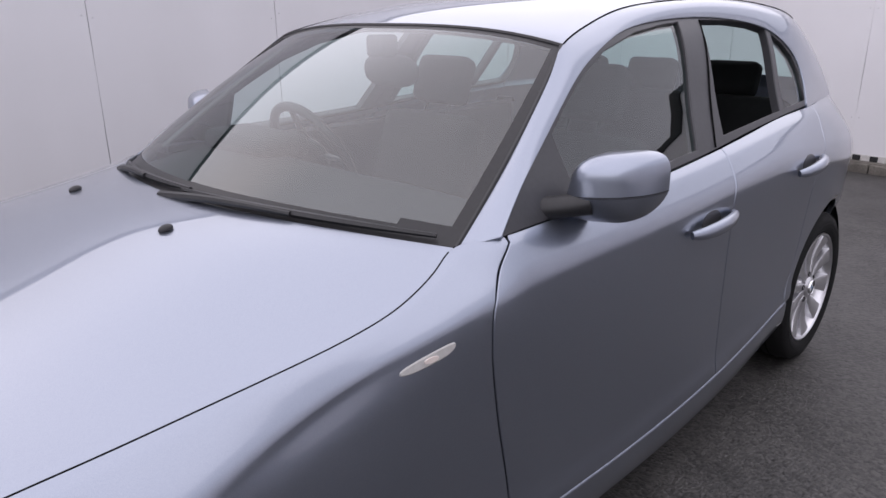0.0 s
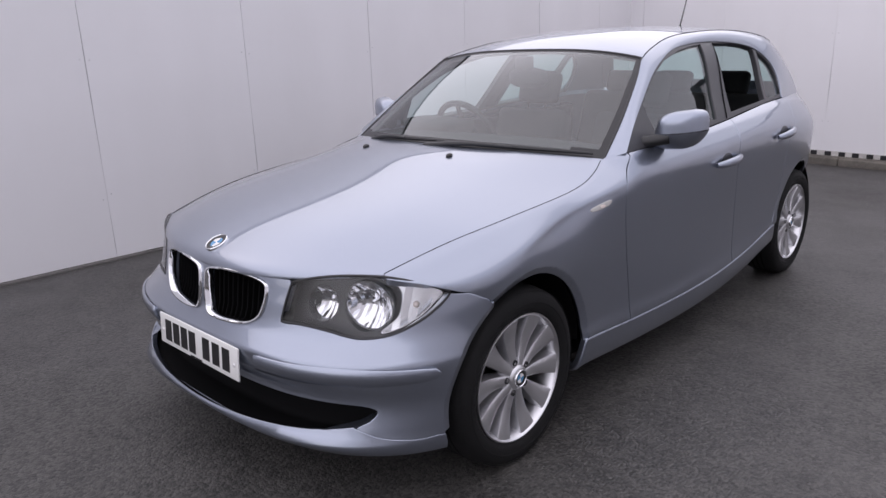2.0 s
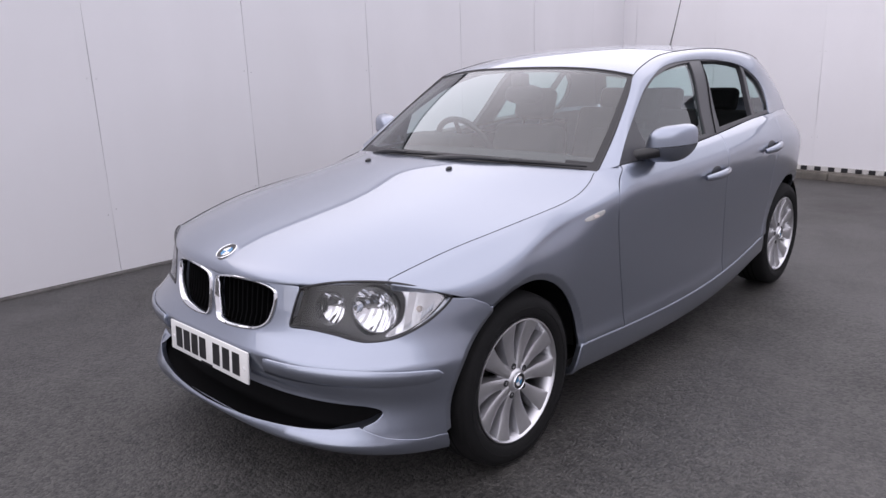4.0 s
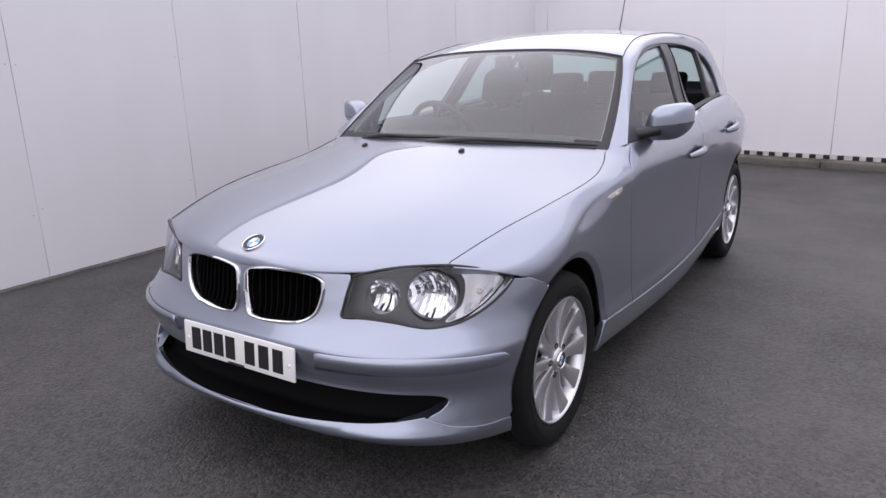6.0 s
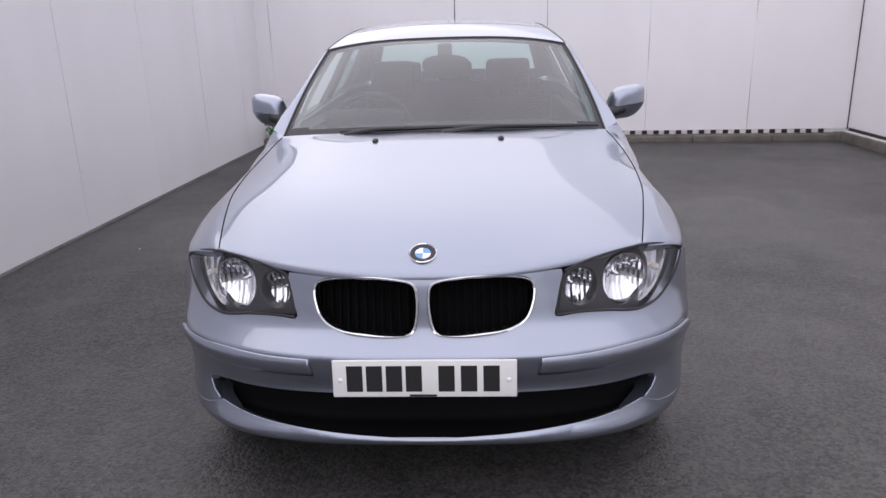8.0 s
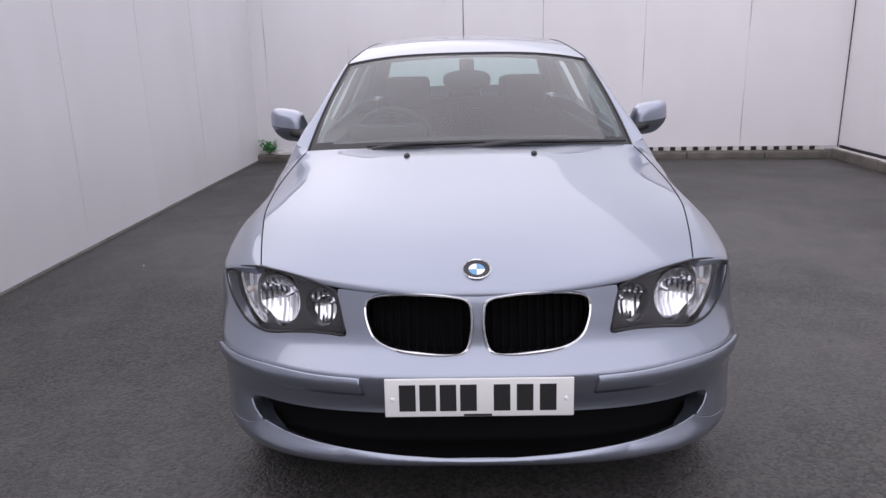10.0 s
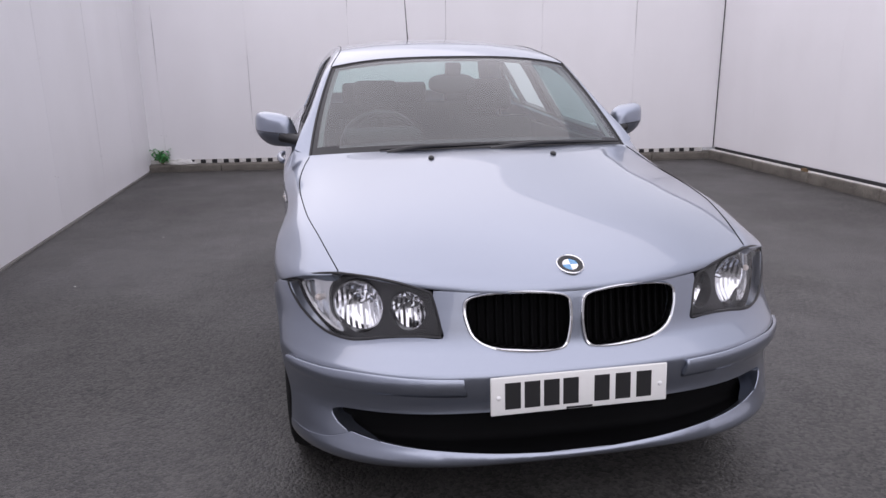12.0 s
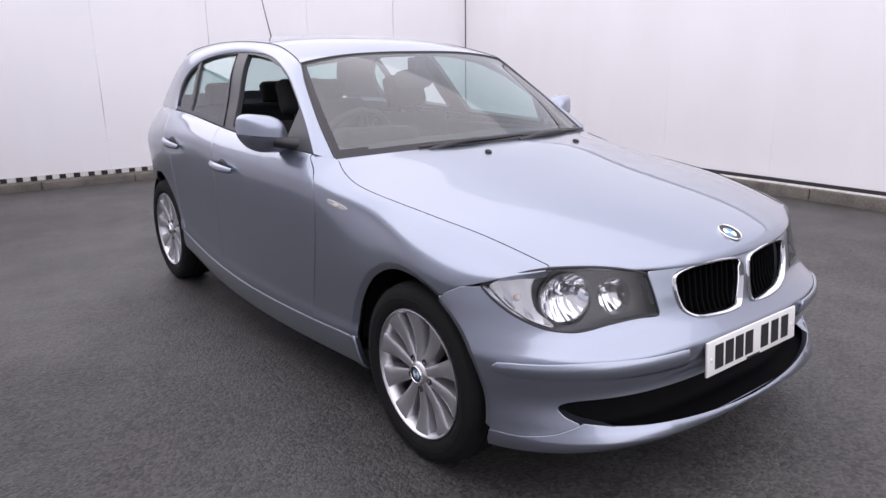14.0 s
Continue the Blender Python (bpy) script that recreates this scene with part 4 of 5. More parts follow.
DLO_TOP = [(.726, .971), (.824, 1.043), (.946, 1.114), (1.075, 1.196), (1.176, 1.253), (1.281, 1.303), (1.424, 1.339), (1.598, 1.360), (1.849, 1.369), (2.115, 1.360), (2.347, 1.330), (2.50, 1.262), (2.555, 1.178), (2.53, 1.052)]
DLO_LOW = [(2.25, 1.0405), (1.97, 1.0235), (1.72, 1.005), (1.43, .990), (1.0, .976)]
dlo = list(reversed(smooth_line(DLO_TOP, 5) + smooth_line(DLO_LOW, 3)))
G_FRONT = [(1.00, .990), (1.428, 1.0044), (1.602, 1.0126), (1.776, 1.352), (1.673, 1.348), (1.495, 1.330), (1.314, 1.292), (1.170, 1.236), (1.040, 1.160), (.992, 1.128)]
G_REAR = [(1.78, 1.028), (1.963, 1.038), (2.252, 1.0533), (2.376, 1.317), (2.283, 1.337), (2.131, 1.352), (1.911, 1.357)]
G_QUARTER = [(2.289, 1.0574), (2.516, 1.0655), (2.540, 1.153), (2.520, 1.220), (2.466, 1.268), (2.4, 1.3035)]
for name, s in SIDES:
    frame_ob = panel("window_frame", glass_at, dlo, GREYBLACK, car, .03, (G_FRONT, G_REAR, G_QUARTER), depth=.02, hole_depth=.028, s=s, label="dark grey window surround and pillar")
    shut = [("rear_window", G_REAR), ("quarter_window", G_QUARTER)] if s < 0 else [("front_window", G_FRONT), ("quarter_window", G_QUARTER)]
    for wname, g in shut:
        ob = panel(wname, glass_at, g, GLASS, frame_ob, .05, depth=.004, s=s, off=-.010, label="closed tinted side window")
        ob.visible_shadow = False
    # rubber seam lines on the middle pillar
    bm = bmesh.new()
    tube(bm, [glass_at(1.705 + .205 * u, 1.008 + .345 * u)[0] * (s, 1, 1) + (s * .002, 0, 0) for u in np.linspace(0, 1, 6)], .003, 6)
    part("pillar_seam", bm, DEEP, frame_ob)
    # inner door trims and pillars in the cabin
    bm = block(bmesh.new(), (s * .66, .72, .25), (s * .72, 2.5, .955), .02, 2)
    part("door_trim", bm, DASH, car, "charcoal inner door trim")

# the raked screen's surface
def screen_at(u, v):
    s2 = u ** 2
    b = np.stack([.714 * u, .425 + .236 * s2, .982 - .034 * s2], -1)
    t = np.stack([.587 * u, 1.145 + .019 * s2, 1.350 - .043 * s2 ** 1.5], -1)
    bow = (4 * v * (1 - v) * (1 - s2 ** 2))[:, None] * np.array((0, -.018, .030))
    side = (4 * v * (1 - v) * u)[:, None] * np.array((.013, 0, 0))
    return b + (t - b) * v[:, None] + bow + side


# pillar, roof rail and tail pillar in one painted sweep
RAIL_IN = [tuple(screen_at(np.array([1.006]), np.array([v]))[0] + np.array((.002, 0, .003))) for v in (0, .30, .60, .84, 1.0)]
RAIL_IN += [(.561, 1.31, 1.350), (.528, 1.51, 1.387), (.514, 1.75, 1.407), (.508, 2.05, 1.416), (.518, 2.33, 1.410), (.540, 2.54, 1.390), (.568, 2.69, 1.352), (.604, 2.81, 1.262), (.646, 2.89, 1.15), (.674, 2.95, 1.045)]
RAIL_OUT = [(.777, .720, .973), (.745, .817, 1.044), (.707, .940, 1.115), (.664, 1.092, 1.209), (.637, 1.200, 1.265), (.612, 1.320, 1.308), (.590, 1.44, 1.337), (.576, 1.598, 1.355), (.568, 1.849, 1.364), (.576, 2.115, 1.355), (.599, 2.347, 1.325), (.627, 2.46, 1.280), (.655, 2.525, 1.225), (.694, 2.545, 1.14), (.744, 2.48, 1.046)]
rin = [nat(range(15), [p[i] for p in RAIL_IN]) for i in range(3)]
rout = [nat(range(15), [p[i] for p in RAIL_OUT]) for i in range(3)]


def rail_at(u, v):
    a, b = np.stack([f(u) for f in rin], -1), np.stack([f(u) for f in rout], -1)
    along = np.stack([f(u + .05) - f(u - .05) for f in rin], -1)
    n = np.cross(along, b - a)
    n /= np.maximum(np.linalg.norm(n, axis=1)[:, None], 1e-9)
    v = v[:, None]
    wide = np.linalg.norm(b - a, axis=1)[:, None]
    fade = np.clip((14 - u) / 3, 0, 1)[:, None] * np.clip(u / 1.2, 0, 1)[:, None]
    return a + (b - a) * v - n * np.sign(n[:, :1]) * -1 * 4 * v * (1 - v) * (.002 + wide * .065) * fade


for name, s in SIDES:
    sheet("roof_rail", lambda u, v: rail_at(u, 1 - v), np.linspace(0, 14, 113), np.linspace(0, 1, 13), PAINT, car, depth=.008, s=s, label="painted pillar and roof rail")

# roof
RF_Z = nat((1.14, 1.25, 1.5, 1.8, 2.15, 2.5, 2.7, 2.85), (1.354, 1.384, 1.424, 1.446, 1.453, 1.443, 1.426, 1.400))
RI_X, RI_Y, RI_Z = rin


def roof_at(u, v):
    sgn, s = np.sign(u + 1e-12), np.abs(u)
    k = 4.04 + 7.1 * v                       # runs along the rail
    xr, yr_, zr = RI_X(k) - .003, RI_Y(k), RI_Z(k)
    ym = 1.150 + (2.74 - 1.150) * ((yr_ - RI_Y(4.04)) / (RI_Y(11.12) - RI_Y(4.04)))
    y = ym + (yr_ - ym) * s ** 2
    zm = RF_Z(ym)
    return np.stack([sgn * s * xr, y, zm + (zr + .001 - zm) * s ** 2.2], -1)


for s in (1, -1):
    pts = [(s * (float(RI_X(k)) - .001), float(RI_Y(k)), float(RI_Z(k)) + .0006) for k in np.linspace(4.04, 11.1, 60)]
    part("roof_seam", tube(bmesh.new(), pts, .0024, 6), DEEP, car, "dark seam along the roof edge")
sheet("roof", roof_at, np.linspace(-1, 1, 61), np.linspace(0, 1, 49), PAINT, car, depth=.02, label="painted roof panel")


# windscreen with its dark printed border
us = np.concatenate([[-1, -.99], np.linspace(-.962, .962, 45), [.99, 1]])
vs = np.concatenate([[0, .02], np.linspace(.055, .965, 40), [.985, 1]])
screen = sheet("windscreen", screen_at, us, vs, SCREEN, car, depth=.006, label="raked windscreen with dark printed border",
               mats=[SCREEN, BLACK], pick=lambda u, v: 1 if abs(u) > .962 or v < .055 + .035 * u ** 6 or v > .965 else 0, rim=False)
screen.visible_shadow = False
bm = bmesh.new()
edge = [screen_at(np.array([u]), np.array([v]))[0] for u, v in [(-1, v) for v in np.linspace(0, 1, 14)] + [(u, 1) for u in np.linspace(-.95, .95, 21)] + [(1, v) for v in np.linspace(1, 0, 14)]]
tube(bm, edge, .006, 6)
part("screen_seal", bm, BLACK, screen, "black rubber seal")
# cowl between bonnet and screen
def cowl_at(u, v):
    a = bonnet_at(u, np.full(len(u), 1.0)) - np.array((0, .0, .014))
    b = screen_at(u, np.full(len(u), .04)) - np.array((0, 0, .012))
    return a + (b - a) * v[:, None]
sheet("cowl", cowl_at, np.linspace(-.985, .985, 41), np.linspace(0, 1, 5), BLACK, car, depth=.01, label="black plastic cowl", rim=False)

# wipers
for a, b, piv in (((-.60, .008), (.12, .022), (-.56, -.02)), ((.08, .014), (.955, .020), (.02, -.02))):
    ts = np.linspace(0, 1, 17)
    lift = np.array((0, -.010, .012))
    blade = [screen_at(np.array([a[0] + (b[0] - a[0]) * t]), np.array([a[1] + (b[1] - a[1]) * t]))[0] + lift for t in ts]
    root = part("wiper", tube(bmesh.new(), blade, [.005 + .004 * math.sin(math.pi * t) for t in ts], 6), BLACK, car, "black windscreen wiper")
    arm = [screen_at(np.array([piv[0] + (a[0] + .55 * (b[0] - a[0]) - piv[0]) * t]), np.array([-.02 + .04 * t]))[0] + np.array((0, -.020, .012 + .010 * math.sin(math.pi * t))) for t in ts]
    part("wiper_arm", tube(bmesh.new(), arm, [.012 - .006 * t for t in ts], 8), BLACK, root)

# door mirrors
for name, s in SIDES:
    root = new("door_mirror")
    root.parent = car
    tagged(root, "painted door mirror on a black foot")
    c, h = np.array((.874, .984, 1.035)), np.array((.081, .085, .078))

    def shell(lo, hi, n=18, m=44):
        bm = bmesh.new()
        rows = []
        for i in range(n + 1):
            zz = lo + (hi - lo) * i / n
            row = []
            for k in range(m + 1):
                a = math.pi * k / m                      # from inner end over the front to outer end
                k2 = max(0.0, 1 - abs(zz) ** 4.5) ** (1 / 3.0)
                x = -math.cos(a)
                x = math.copysign(abs(x) ** .62, x) * (k2 * .96 + .04)
                y = -(math.sin(a) ** .85) * (k2 ** 1.2)
                if zz < -.1:
                    low = ((-.1 - zz) / .9) ** 1.4
                    x = x * (1 - .26 * low) - .22 * low if x > 0 else x * (1 - .05 * low) - .16 * low
                    y *= 1 - .45 * low
                px = c[0] + h[0] * x - (.022 * (1 - zz) if x < 0 else -.004) * abs(x)
                py = c[1] + h[1] * y + .055 * (x * .5 + .5) ** 1.3
                row.append(bm.verts.new((s * px, py, c[2] + h[2] * zz + .010 * x)))
            rows.append(row)
        for r0, r1 in zip(rows, rows[1:]):
            for k in range(m):
                bm.faces.new((r0[k], r0[k + 1], r1[k + 1], r1[k]))
            bm.faces.new((r0[m], r0[0], r1[0], r1[m]))
        bm.faces.new(rows[0])
        bm.faces.new(rows[-1])
        bmesh.ops.recalc_face_normals(bm, faces=bm.faces)
        return bm
    part("mirror_cap", shell(-.10, .985), PAINT, root, "painted upper cap")
    part("mirror_lower", shell(-.985, -.13), PAINT, root, "painted lower shell")
    part("mirror_joint", shell(-.16, -.07, 2), BLACK, root)
    bm = block(bmesh.new(), (s * .797, 1.007, .985), (s * .918, 1.012, 1.088), .003)
    ob = part("mirror_glass", bm, CHROME, root, "mirror glass")
    ob.matrix_basis = Matrix.Translation((s * .863, 1.002, 0)) @ Matrix.Rotation(radians(s * 18), 4, "Z") @ Matrix.Translation((-s * .863, -1.002, 0))
    bm = bmesh.new()
    tube(bm, [(s * .735, .890, .986), (s * .765, .904, .990), (s * .80, .924, .998), (s * .832, .946, 1.008)], [.036, .031, .031, .036], 16, flat=.8)
    part("mirror_foot", bm, BLACK, root, "black mirror foot")

# aerial
root = part("aerial", tube(bmesh.new(), [(0, 2.70, 1.40), (0, 2.715, 1.435), (0, 2.735, 1.455)], [.018, .012, .007], 10), BLACK, car, "black roof aerial")
part("rod", tube(bmesh.new(), [(0, 2.73, 1.45), (0, 2.78, 1.56), (0, 2.88, 1.80)], [.0045, .0035, .0025], 8), BLACK, root)

# tail: hatch, rear window, rear bumper (seen only past the cabin)
def tail_at(u, v):
    sgn, s = np.sign(u + 1e-12), np.abs(u)
    k = 11.1 + 2.9 * v
    x, y, z = RI_X(k), RI_Y(k), RI_Z(k)
    return np.stack([sgn * s * x, y + (.045 + .03 * np.sin(np.pi * v)) * (1 - s ** 2), z + .01 * (1 - s ** 2)], -1)


us, vs = np.linspace(-1, 1, 33), np.linspace(0, 1, 17)
hatch = sheet("tailgate", tail_at, us, vs, PAINT, car, depth=.02, label="painted tailgate with glass", mats=[PAINT, GLASS],
              pick=lambda u, v: 1 if abs(u) < .90 and .06 < v < .82 else 0, rim=False)
hatch.visible_shadow = False


def stern_at(u, v):
    sgn, s = np.sign(u + 1e-12), np.abs(u)
    z = 1.05 - .85 * v
    x = np.where(v < .1, .64, np.minimum(side_at(np.full(len(u), 3.04), z)[:, 0], .80))
    return np.stack([sgn * s * x, 3.03 + .12 * (1 - s ** 3) + .04 * np.sin(np.pi * np.clip(v, 0, 1)), z], -1)


sheet("rear_bumper", stern_at, np.linspace(-1, 1, 33), np.linspace(0, 1, 17), PAINT, car, depth=.02, label="painted rear panel and bumper", rim=False)

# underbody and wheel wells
# near-black fill paints the shade under the body and in the arches
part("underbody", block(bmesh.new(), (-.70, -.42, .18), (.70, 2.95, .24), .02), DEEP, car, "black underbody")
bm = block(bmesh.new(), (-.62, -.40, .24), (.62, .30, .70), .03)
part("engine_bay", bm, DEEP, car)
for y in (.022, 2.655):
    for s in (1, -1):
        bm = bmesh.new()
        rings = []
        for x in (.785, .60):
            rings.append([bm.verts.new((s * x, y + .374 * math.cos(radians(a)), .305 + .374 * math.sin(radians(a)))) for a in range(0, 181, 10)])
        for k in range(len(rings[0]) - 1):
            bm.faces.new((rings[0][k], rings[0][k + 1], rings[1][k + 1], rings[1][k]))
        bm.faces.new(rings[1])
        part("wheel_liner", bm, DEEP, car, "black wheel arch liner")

# wheels
def wheel(parent, x, y, s, tread):
    """A wheel whose face looks along s in x."""
    root = new("wheel")
    root.parent = parent
    root.location = (s * x, y, .31)
    root.rotation_euler = (radians(tread), 0, 0)
    tagged(root, "ten-spoke silver alloy wheel with black tyre")
    f = Matrix.Identity(4) if s > 0 else Matrix.Rotation(math.pi, 4, "Z")
    R = .312
    prof = [(.215, -.19), (.25, -.205), (.290, -.198), (.306, -.180), (R, -.15), (R, -.052), (.3065, -.022), (.296, -.006), (.272, .004), (.246, .003), (.228, -.006), (.2215, -.018)]
    tyre = part("tyre", turned(bmesh.new(), prof, 72, f), RUBBER, root, "black road tyre")
    bm = bmesh.new()
    for r0 in (.300, .262):
        turned(bm, [(r0, .0035 - (r0 - .262) * .28), (r0 + .0015, .0052 - (r0 - .262) * .28), (r0 + .003, .0035 - (r0 - .262) * .28)], 72, f)
    part("sidewall_rib", bm, RUBBER, tyre)
    # near-black bands on the tread, coloured like the shade inside grooves
    bm = bmesh.new()
    for gx in (-.070, -.10, -.13):
        turned(bm, [(R + .0004, gx - .004), (R + .0012, gx), (R + .0004, gx + .004)], 72, f)
    part("tread_groove_line", bm, DEEP, tyre)
    rim = part("rim", turned(bmesh.new(), [(.2225, -.020), (.2255, -.010), (.2235, -.004), (.2195, -.003), (.2150, -.008), (.2085, -.024), (.2020, -.05), (.196, -.12), (.205, -.19)], 72, f), ALLOY_LIP, root, "machined rim lip")
    part("brake_disc", turned(bmesh.new(), [(.05, -.105), (.145, -.105), (.148, -.112), (.148, -.125)], 48, f), DISC, root)
    part("well", turned(bmesh.new(), [(0, -.13), (.20, -.13)], 32, f), DEEP, root)
    spoke = bmesh.new()
    rows = []
    wide_at = nat((.036, .06, .10, .15, .19, .214), (.0120, .0160, .0205, .0275, .0335, .0385))
    for i in range(13):
        u = i / 12
        r = .036 + u * .180
        half = float(wide_at(r))
        dish = -.020 - .012 * math.sin(math.pi * min(1, u * 1.05)) + .010 * u
        crown = .0035 * math.sin(math.pi * u) ** .7
        sect = [(-half * 1.12, dish - .045), (-half * 1.04, dish - .006), (-half, dish - .0015), (-half * .90, dish), (-half * .35, dish + crown), (half * .35, dish + crown),
                (half * .90, dish), (half, dish - .0015), (half * 1.04, dish - .006), (half * 1.12, dish - .045)]
        rows.append([spoke.verts.new((x2, t, r)) for t, x2 in sect])
    for a, b in zip(rows, rows[1:]):
        for k in range(9):
            spoke.faces.new((a[k], a[k + 1], b[k + 1], b[k]))
    bmesh.ops.recalc_face_normals(spoke, faces=spoke.faces)
    if sum(fc.normal.x for fc in spoke.faces) < 0:
        bmesh.ops.reverse_faces(spoke, faces=spoke.faces)
    bmesh.ops.transform(spoke, matrix=f, verts=spoke.verts)
    one = part("spoke", spoke, ALLOY, rim)
    for k in range(1, 10):
        o = one.copy()
        scene.collection.objects.link(o)
        o.rotation_euler = (radians(36 * k), 0, 0)
    part("hub", turned(bmesh.new(), [(0, -.010), (.033, -.010), (.038, -.013), (.044, -.024), (.068, -.030), (.074, -.05)], 40, f), ALLOY, rim)
    for k in range(5):
        a = radians(72 * k + 18)
        m = Matrix.Translation((s * -.0195, .056 * math.cos(a), .056 * math.sin(a))) @ f
        part("wheel_bolt", turned(bmesh.new(), [(0, -.002), (.0075, -.002), (.0088, .001), (.0105, .001), (.0125, -.006)], 12, m), BEZEL, rim)
    badge(rim, Matrix.Translation((s * -.010, 0, 0)) @ f, .030)
    return root


for x, y, s, tread in ((.826, 0, 1, 12), (.826, 0, -1, 31), (.815, 2.655, 1, 7), (.815, 2.655, -1, 22)):
    wheel(car, x, y, s, tread)

# ---- cabin of the car ----
part("cabin_floor", block(bmesh.new(), (-.66, .4, .30), (.66, 2.95, .34), .01), DASH, car, "dark carpet")
bm = bmesh.new()
rows = []
for y, z in ((.46, .955), (.60, .975), (.75, .985), (.88, .975), (.97, .93), (1.0, .85), (.97, .6), (.97, .36)):
    rows.append([bm.verts.new((x, y + max(0.0, .19 - (y - .46) * .35) * (abs(x) / .66) ** 2.2, z - .03 * (abs(x) / .66) ** 4)) for x in np.linspace(-.66, .66, 25)])
for a, b in zip(rows, rows[1:]):
    for k in range(24):
        bm.faces.new((a[k], a[k + 1], b[k + 1], b[k]))
bmesh.ops.recalc_face_normals(bm, faces=bm.faces)
dash = part("dashboard", bm, DASH, car, "charcoal dashboard")
bm = bmesh.new()
block(bm, (-.56, .80, .96), (-.20, .98, 1.035), .03, 3)
part("instrument_hood", bm, DASH, dash)
# steering wheel on the car's right
bm = bmesh.new()
m = Matrix.Translation((-.37, 1.10, .93)) @ Matrix.Rotation(radians(-64), 4, "X")
tube(bm, [m @ Vector((.185 * math.cos(k * math.tau / 40), .185 * math.sin(k * math.tau / 40), 0)) for k in range(40)], .016, 10, closed=True)
wheel_rim = part("steering_wheel", bm, BLACK, car, "black three-spoke steering wheel")
bm = bmesh.new()
bmesh.ops.create_uvsphere(bm, u_segments=20, v_segments=10, radius=1)
bmesh.ops.transform(bm, matrix=m @ Matrix.Diagonal((.075, .065, .03, 1)), verts=bm.verts)
part("airbag_cover", bm, BLACK, wheel_rim)
for a in (0, 180, 270):
    bm = tube(bmesh.new(), [m @ Vector((math.cos(radians(a)) * r, math.sin(radians(a)) * r, 0)) for r in (.05, .12, .18)], [.022, .017, .014], 8, flat=.5)
    part("wheel_spoke", bm, BLACK, wheel_rim)


def cushion(bm, lo, hi, bevel, m):
    r = bmesh.ops.create_cube(bm, size=1)
    vs = r["verts"]
    for v in vs:
        v.co = Vector([(lo[i] + hi[i]) / 2 + v.co[i] * (hi[i] - lo[i]) for i in range(3)])
    got = bmesh.ops.bevel(bm, geom=list({e for v in vs for e in v.link_edges}), offset=bevel, segments=4, affect="EDGES", profile=.6)
    bmesh.ops.transform(bm, matrix=m, verts=list({v for f in got["faces"] for v in f.verts} | {v for v in vs if v.is_valid}))
    return bm


for s in (1, -1):
    seat = new("front_seat")
    seat.parent = car
    tagged(seat, "anthracite cloth front seat with headrest")
    x = s * .33
    part("seat_cushion", cushion(bmesh.new(), (x - .24, 1.04, .40), (x + .24, 1.50, .57), .06, Matrix.Identity(4)), FABRIC, seat)
    lean = Matrix.Translation((x, 1.44, .43)) @ Matrix.Rotation(radians(-20), 4, "X")
    bm = cushion(bmesh.new(), (-.235, -.06, 0), (.235, .06, .62), .05, lean)
    part("seat_back", bm, FABRIC, seat)
    part("headrest", cushion(bmesh.new(), (-.125, -.045, .66), (.125, .045, .84), .04, lean), FABRIC, seat)
    for dx in (-.06, .06):
        part("post", tube(bmesh.new(), [lean @ Vector((dx, 0, .6)), lean @ Vector((dx, 0, .70))], .006, 8), BLACK, seat)
bench = new("rear_bench")
bench.parent = car
tagged(bench, "anthracite cloth rear bench with headrests")
part("bench_cushion", cushion(bmesh.new(), (-.62, 2.0, .42), (.62, 2.5, .60), .05, Matrix.Identity(4)), FABRIC, bench)
lean = Matrix.Translation((0, 2.50, .51)) @ Matrix.Rotation(radians(-18), 4, "X")
part("bench_back", cushion(bmesh.new(), (-.62, -.06, 0), (.62, .06, .56), .05, lean), FABRIC, bench)
for x in (-.36, 0, .36):
    part("headrest", cushion(bmesh.new(), (x - .115, -.04, .56), (x + .115, .04, .70), .035, lean), FABRIC, bench)
part("parcel_shelf", block(bmesh.new(), (-.60, 2.72, .93), (.60, 2.98, .95), .006), DASH, car, "dark parcel shelf")
part("boot_lining", block(bmesh.new(), (-.62, 2.96, .3), (.62, 2.99, .95), .006), DASH, car)


def lining_at(u, v):
    return roof_at(u * .985, .01 + v * .97) - np.array((0, 0, .03))


sheet("headlining", lining_at, np.linspace(-1, 1, 25), np.linspace(0, 1, 21), LINER, car, depth=.01, label="pale grey headlining", rim=False)
# inner mirror and sensor pod behind the screen
part("mirror_pod", cushion(bmesh.new(), (-.035, 1.07, 1.262), (.035, 1.14, 1.325), .015, Matrix.Identity(4)), DASH, car, "dark sensor pod")
bm = bmesh.new()
bmesh.ops.create_uvsphere(bm, u_segments=32, v_segments=16, radius=1)
for v in bm.verts:
    x, z = v.co.x, v.co.z
    v.co = Vector((.118 * math.copysign(abs(x) ** .75, x), 1.135 + .020 * v.co.y, 1.222 + .048 * math.copysign(abs(z) ** .75, z)))
part("inner_mirror", bm, DASH, car, "dark inner mirror")
for s in (1, -1):
    bm = bmesh.new()
    tube(bm, [screen_at(np.array([s * .955]), np.array([v]))[0] + np.array((-s * .004, .035, -.012)) for v in np.linspace(.08, 1.0, 12)], .011, 8, flat=.6)
    part("pillar_trim", bm, LINER, car, "pale grey pillar trim")

# ---- small things along the walls ----
LEAF = material("fresh green weed leaf", (.08, .34, .11), rough=.5, vary=.4, scale=30)
STEM = material("dry brown stems", (.16, .10, .05), rough=.8, vary=.3, scale=30)
RAG = material("dirty white sheeting", (.66, .65, .63), rough=.6, vary=.25, scale=12)


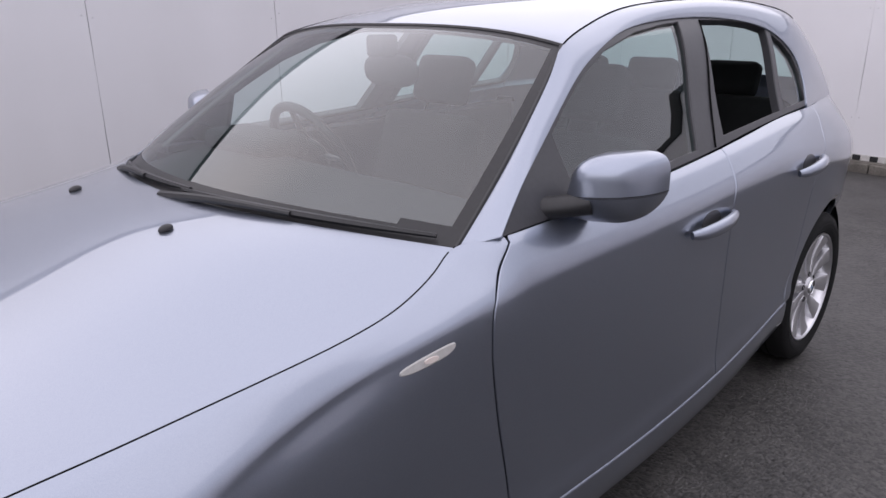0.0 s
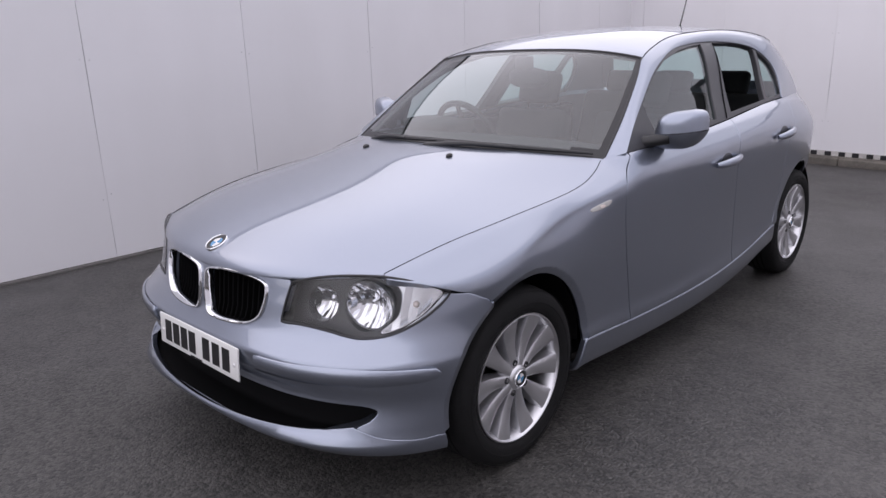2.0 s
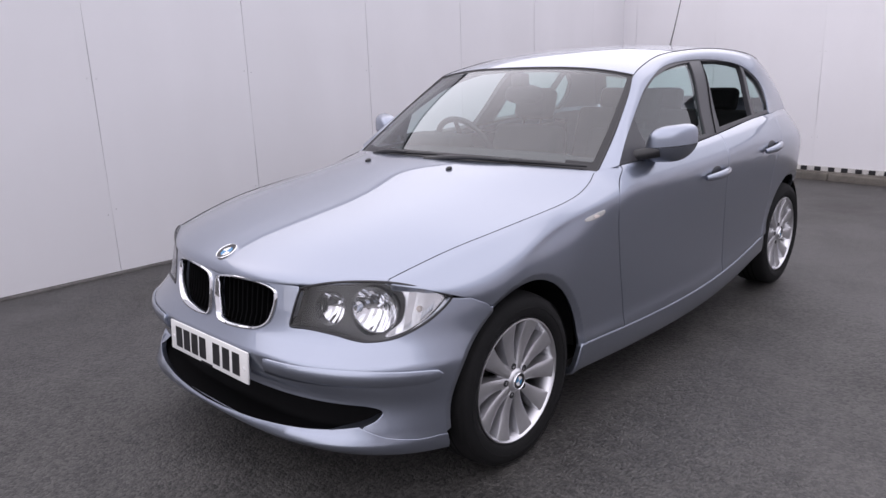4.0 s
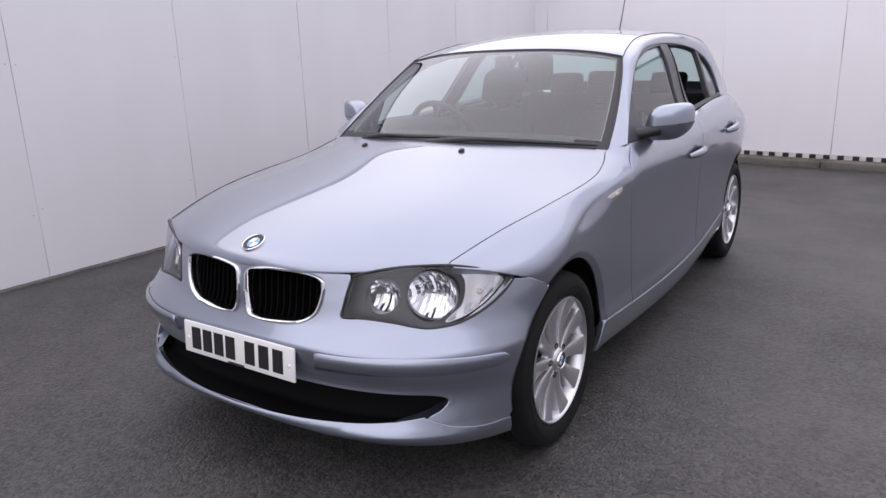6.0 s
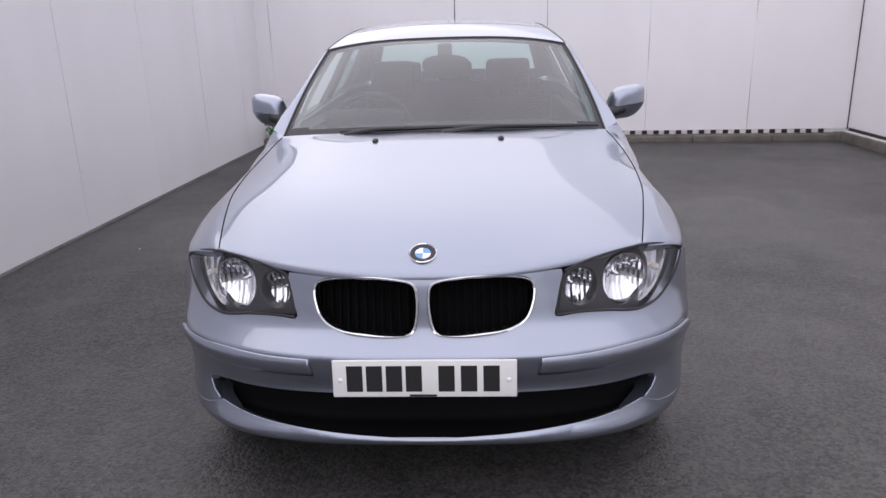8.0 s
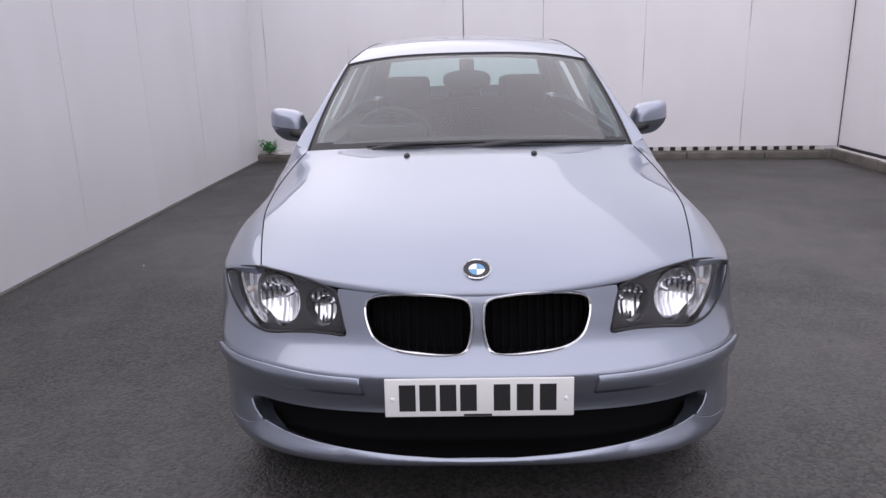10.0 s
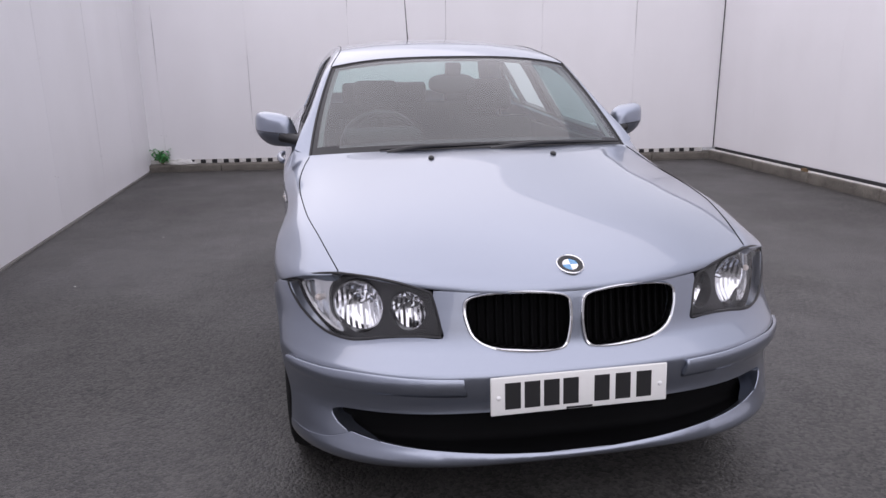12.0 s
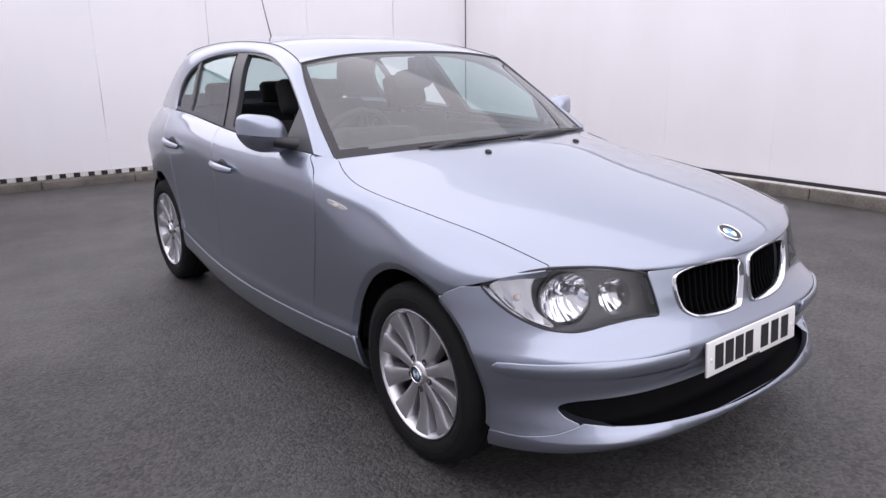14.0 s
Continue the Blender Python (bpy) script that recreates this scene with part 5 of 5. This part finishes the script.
def weed(name, m, count, spread, high):
    root = new(name)
    root.matrix_world = m
    tagged(root, "small green leafy weed growing on the kerb", "weed")
    stems, leaves = bmesh.new(), bmesh.new()
    for i in range(count):
        a, r = random.uniform(0, math.tau), spread * random.random() ** .6
        top = Vector((r * math.cos(a), r * math.sin(a) * .6, high * random.uniform(.35, 1)))
        tube(stems, [(0, 0, 0), top * .5 + Vector((0, 0, .01)), top], .0018, 4)
        for k in range(4):
            q = Matrix.Translation(top * random.uniform(.6, 1)) @ Euler((random.uniform(-1, 1), random.uniform(-1, 1), random.uniform(0, 6))).to_matrix().to_4x4()
            w = random.uniform(.016, .030)
            vs = [leaves.verts.new(q @ Vector(c)) for c in ((0, 0, 0), (w, -w * .6, .004), (w * 2.4, 0, -.004), (w, w * .6, .004))]
            leaves.faces.new(vs)
    part("stems", stems, STEM, root)
    part("leaves", leaves, LEAF, root, smooth=False)
    return root


weed("weed", pose(-2.56, 6.905, .085), 34, .13, .20)
bm = bmesh.new()
bmesh.ops.create_icosphere(bm, subdivisions=4, radius=1)
for v in bm.verts:
    n = noise.noise(v.co * 2.3) * .5 + noise.noise(v.co * 6) * .2
    v.co = Vector((v.co.x * (.17 + .05 * n), v.co.y * (.05 + .02 * n), max(0, v.co.z * .055 * (1 + n)) ))
me = bpy.data.meshes.new("plastic_sheeting")
bm.to_mesh(me)
bm.free()
me.materials.append(RAG)
me.polygons.foreach_set("use_smooth", [True] * len(me.polygons))
ob = tagged(new("plastic_sheeting", me), "crumpled dirty white sheeting lying on the kerb", "litter")
ob.matrix_world = pose(-2.32, 6.89, .084, 0, 0, -6)


def scrap(name, label, m, size, mat):
    bm = bmesh.new()
    bmesh.ops.create_icosphere(bm, subdivisions=2, radius=1)
    for v in bm.verts:
        n = noise.noise(v.co * 3 + Vector((size[0] * 50, 0, 0)))
        v.co = Vector((v.co.x * size[0] * (1 + .5 * n), v.co.y * size[1] * (1 + .5 * n), max(0, v.co.z) * size[2] * (1 + n)))
    me = bpy.data.meshes.new(name)
    bm.to_mesh(me)
    bm.free()
    me.materials.append(mat)
    ob = tagged(new(name, me), label, "litter")
    ob.matrix_world = m
    return ob


scrap("leaf_litter", "dark clump of leaf litter on the ledge", pose(4.5, 4.36, .112), (.02, .06, .035), STEM)
scrap("leaf_litter", "dark clump of leaf litter by the wall", pose(-2.80, 1.05, 0), (.03, .07, .02), STEM)
scrap("paper_scrap", "torn white paper scrap on the asphalt", pose(-2.74, 1.14, 0), (.03, .05, .012), RAG)
for x, y, r in ((-2.2, 2.1, .007), (-1.9, 3.3, .006)):
    scrap("pebble", "small pale pebble on the asphalt", pose(x, y, 0), (r, r * .8, r * .7), PALECON)
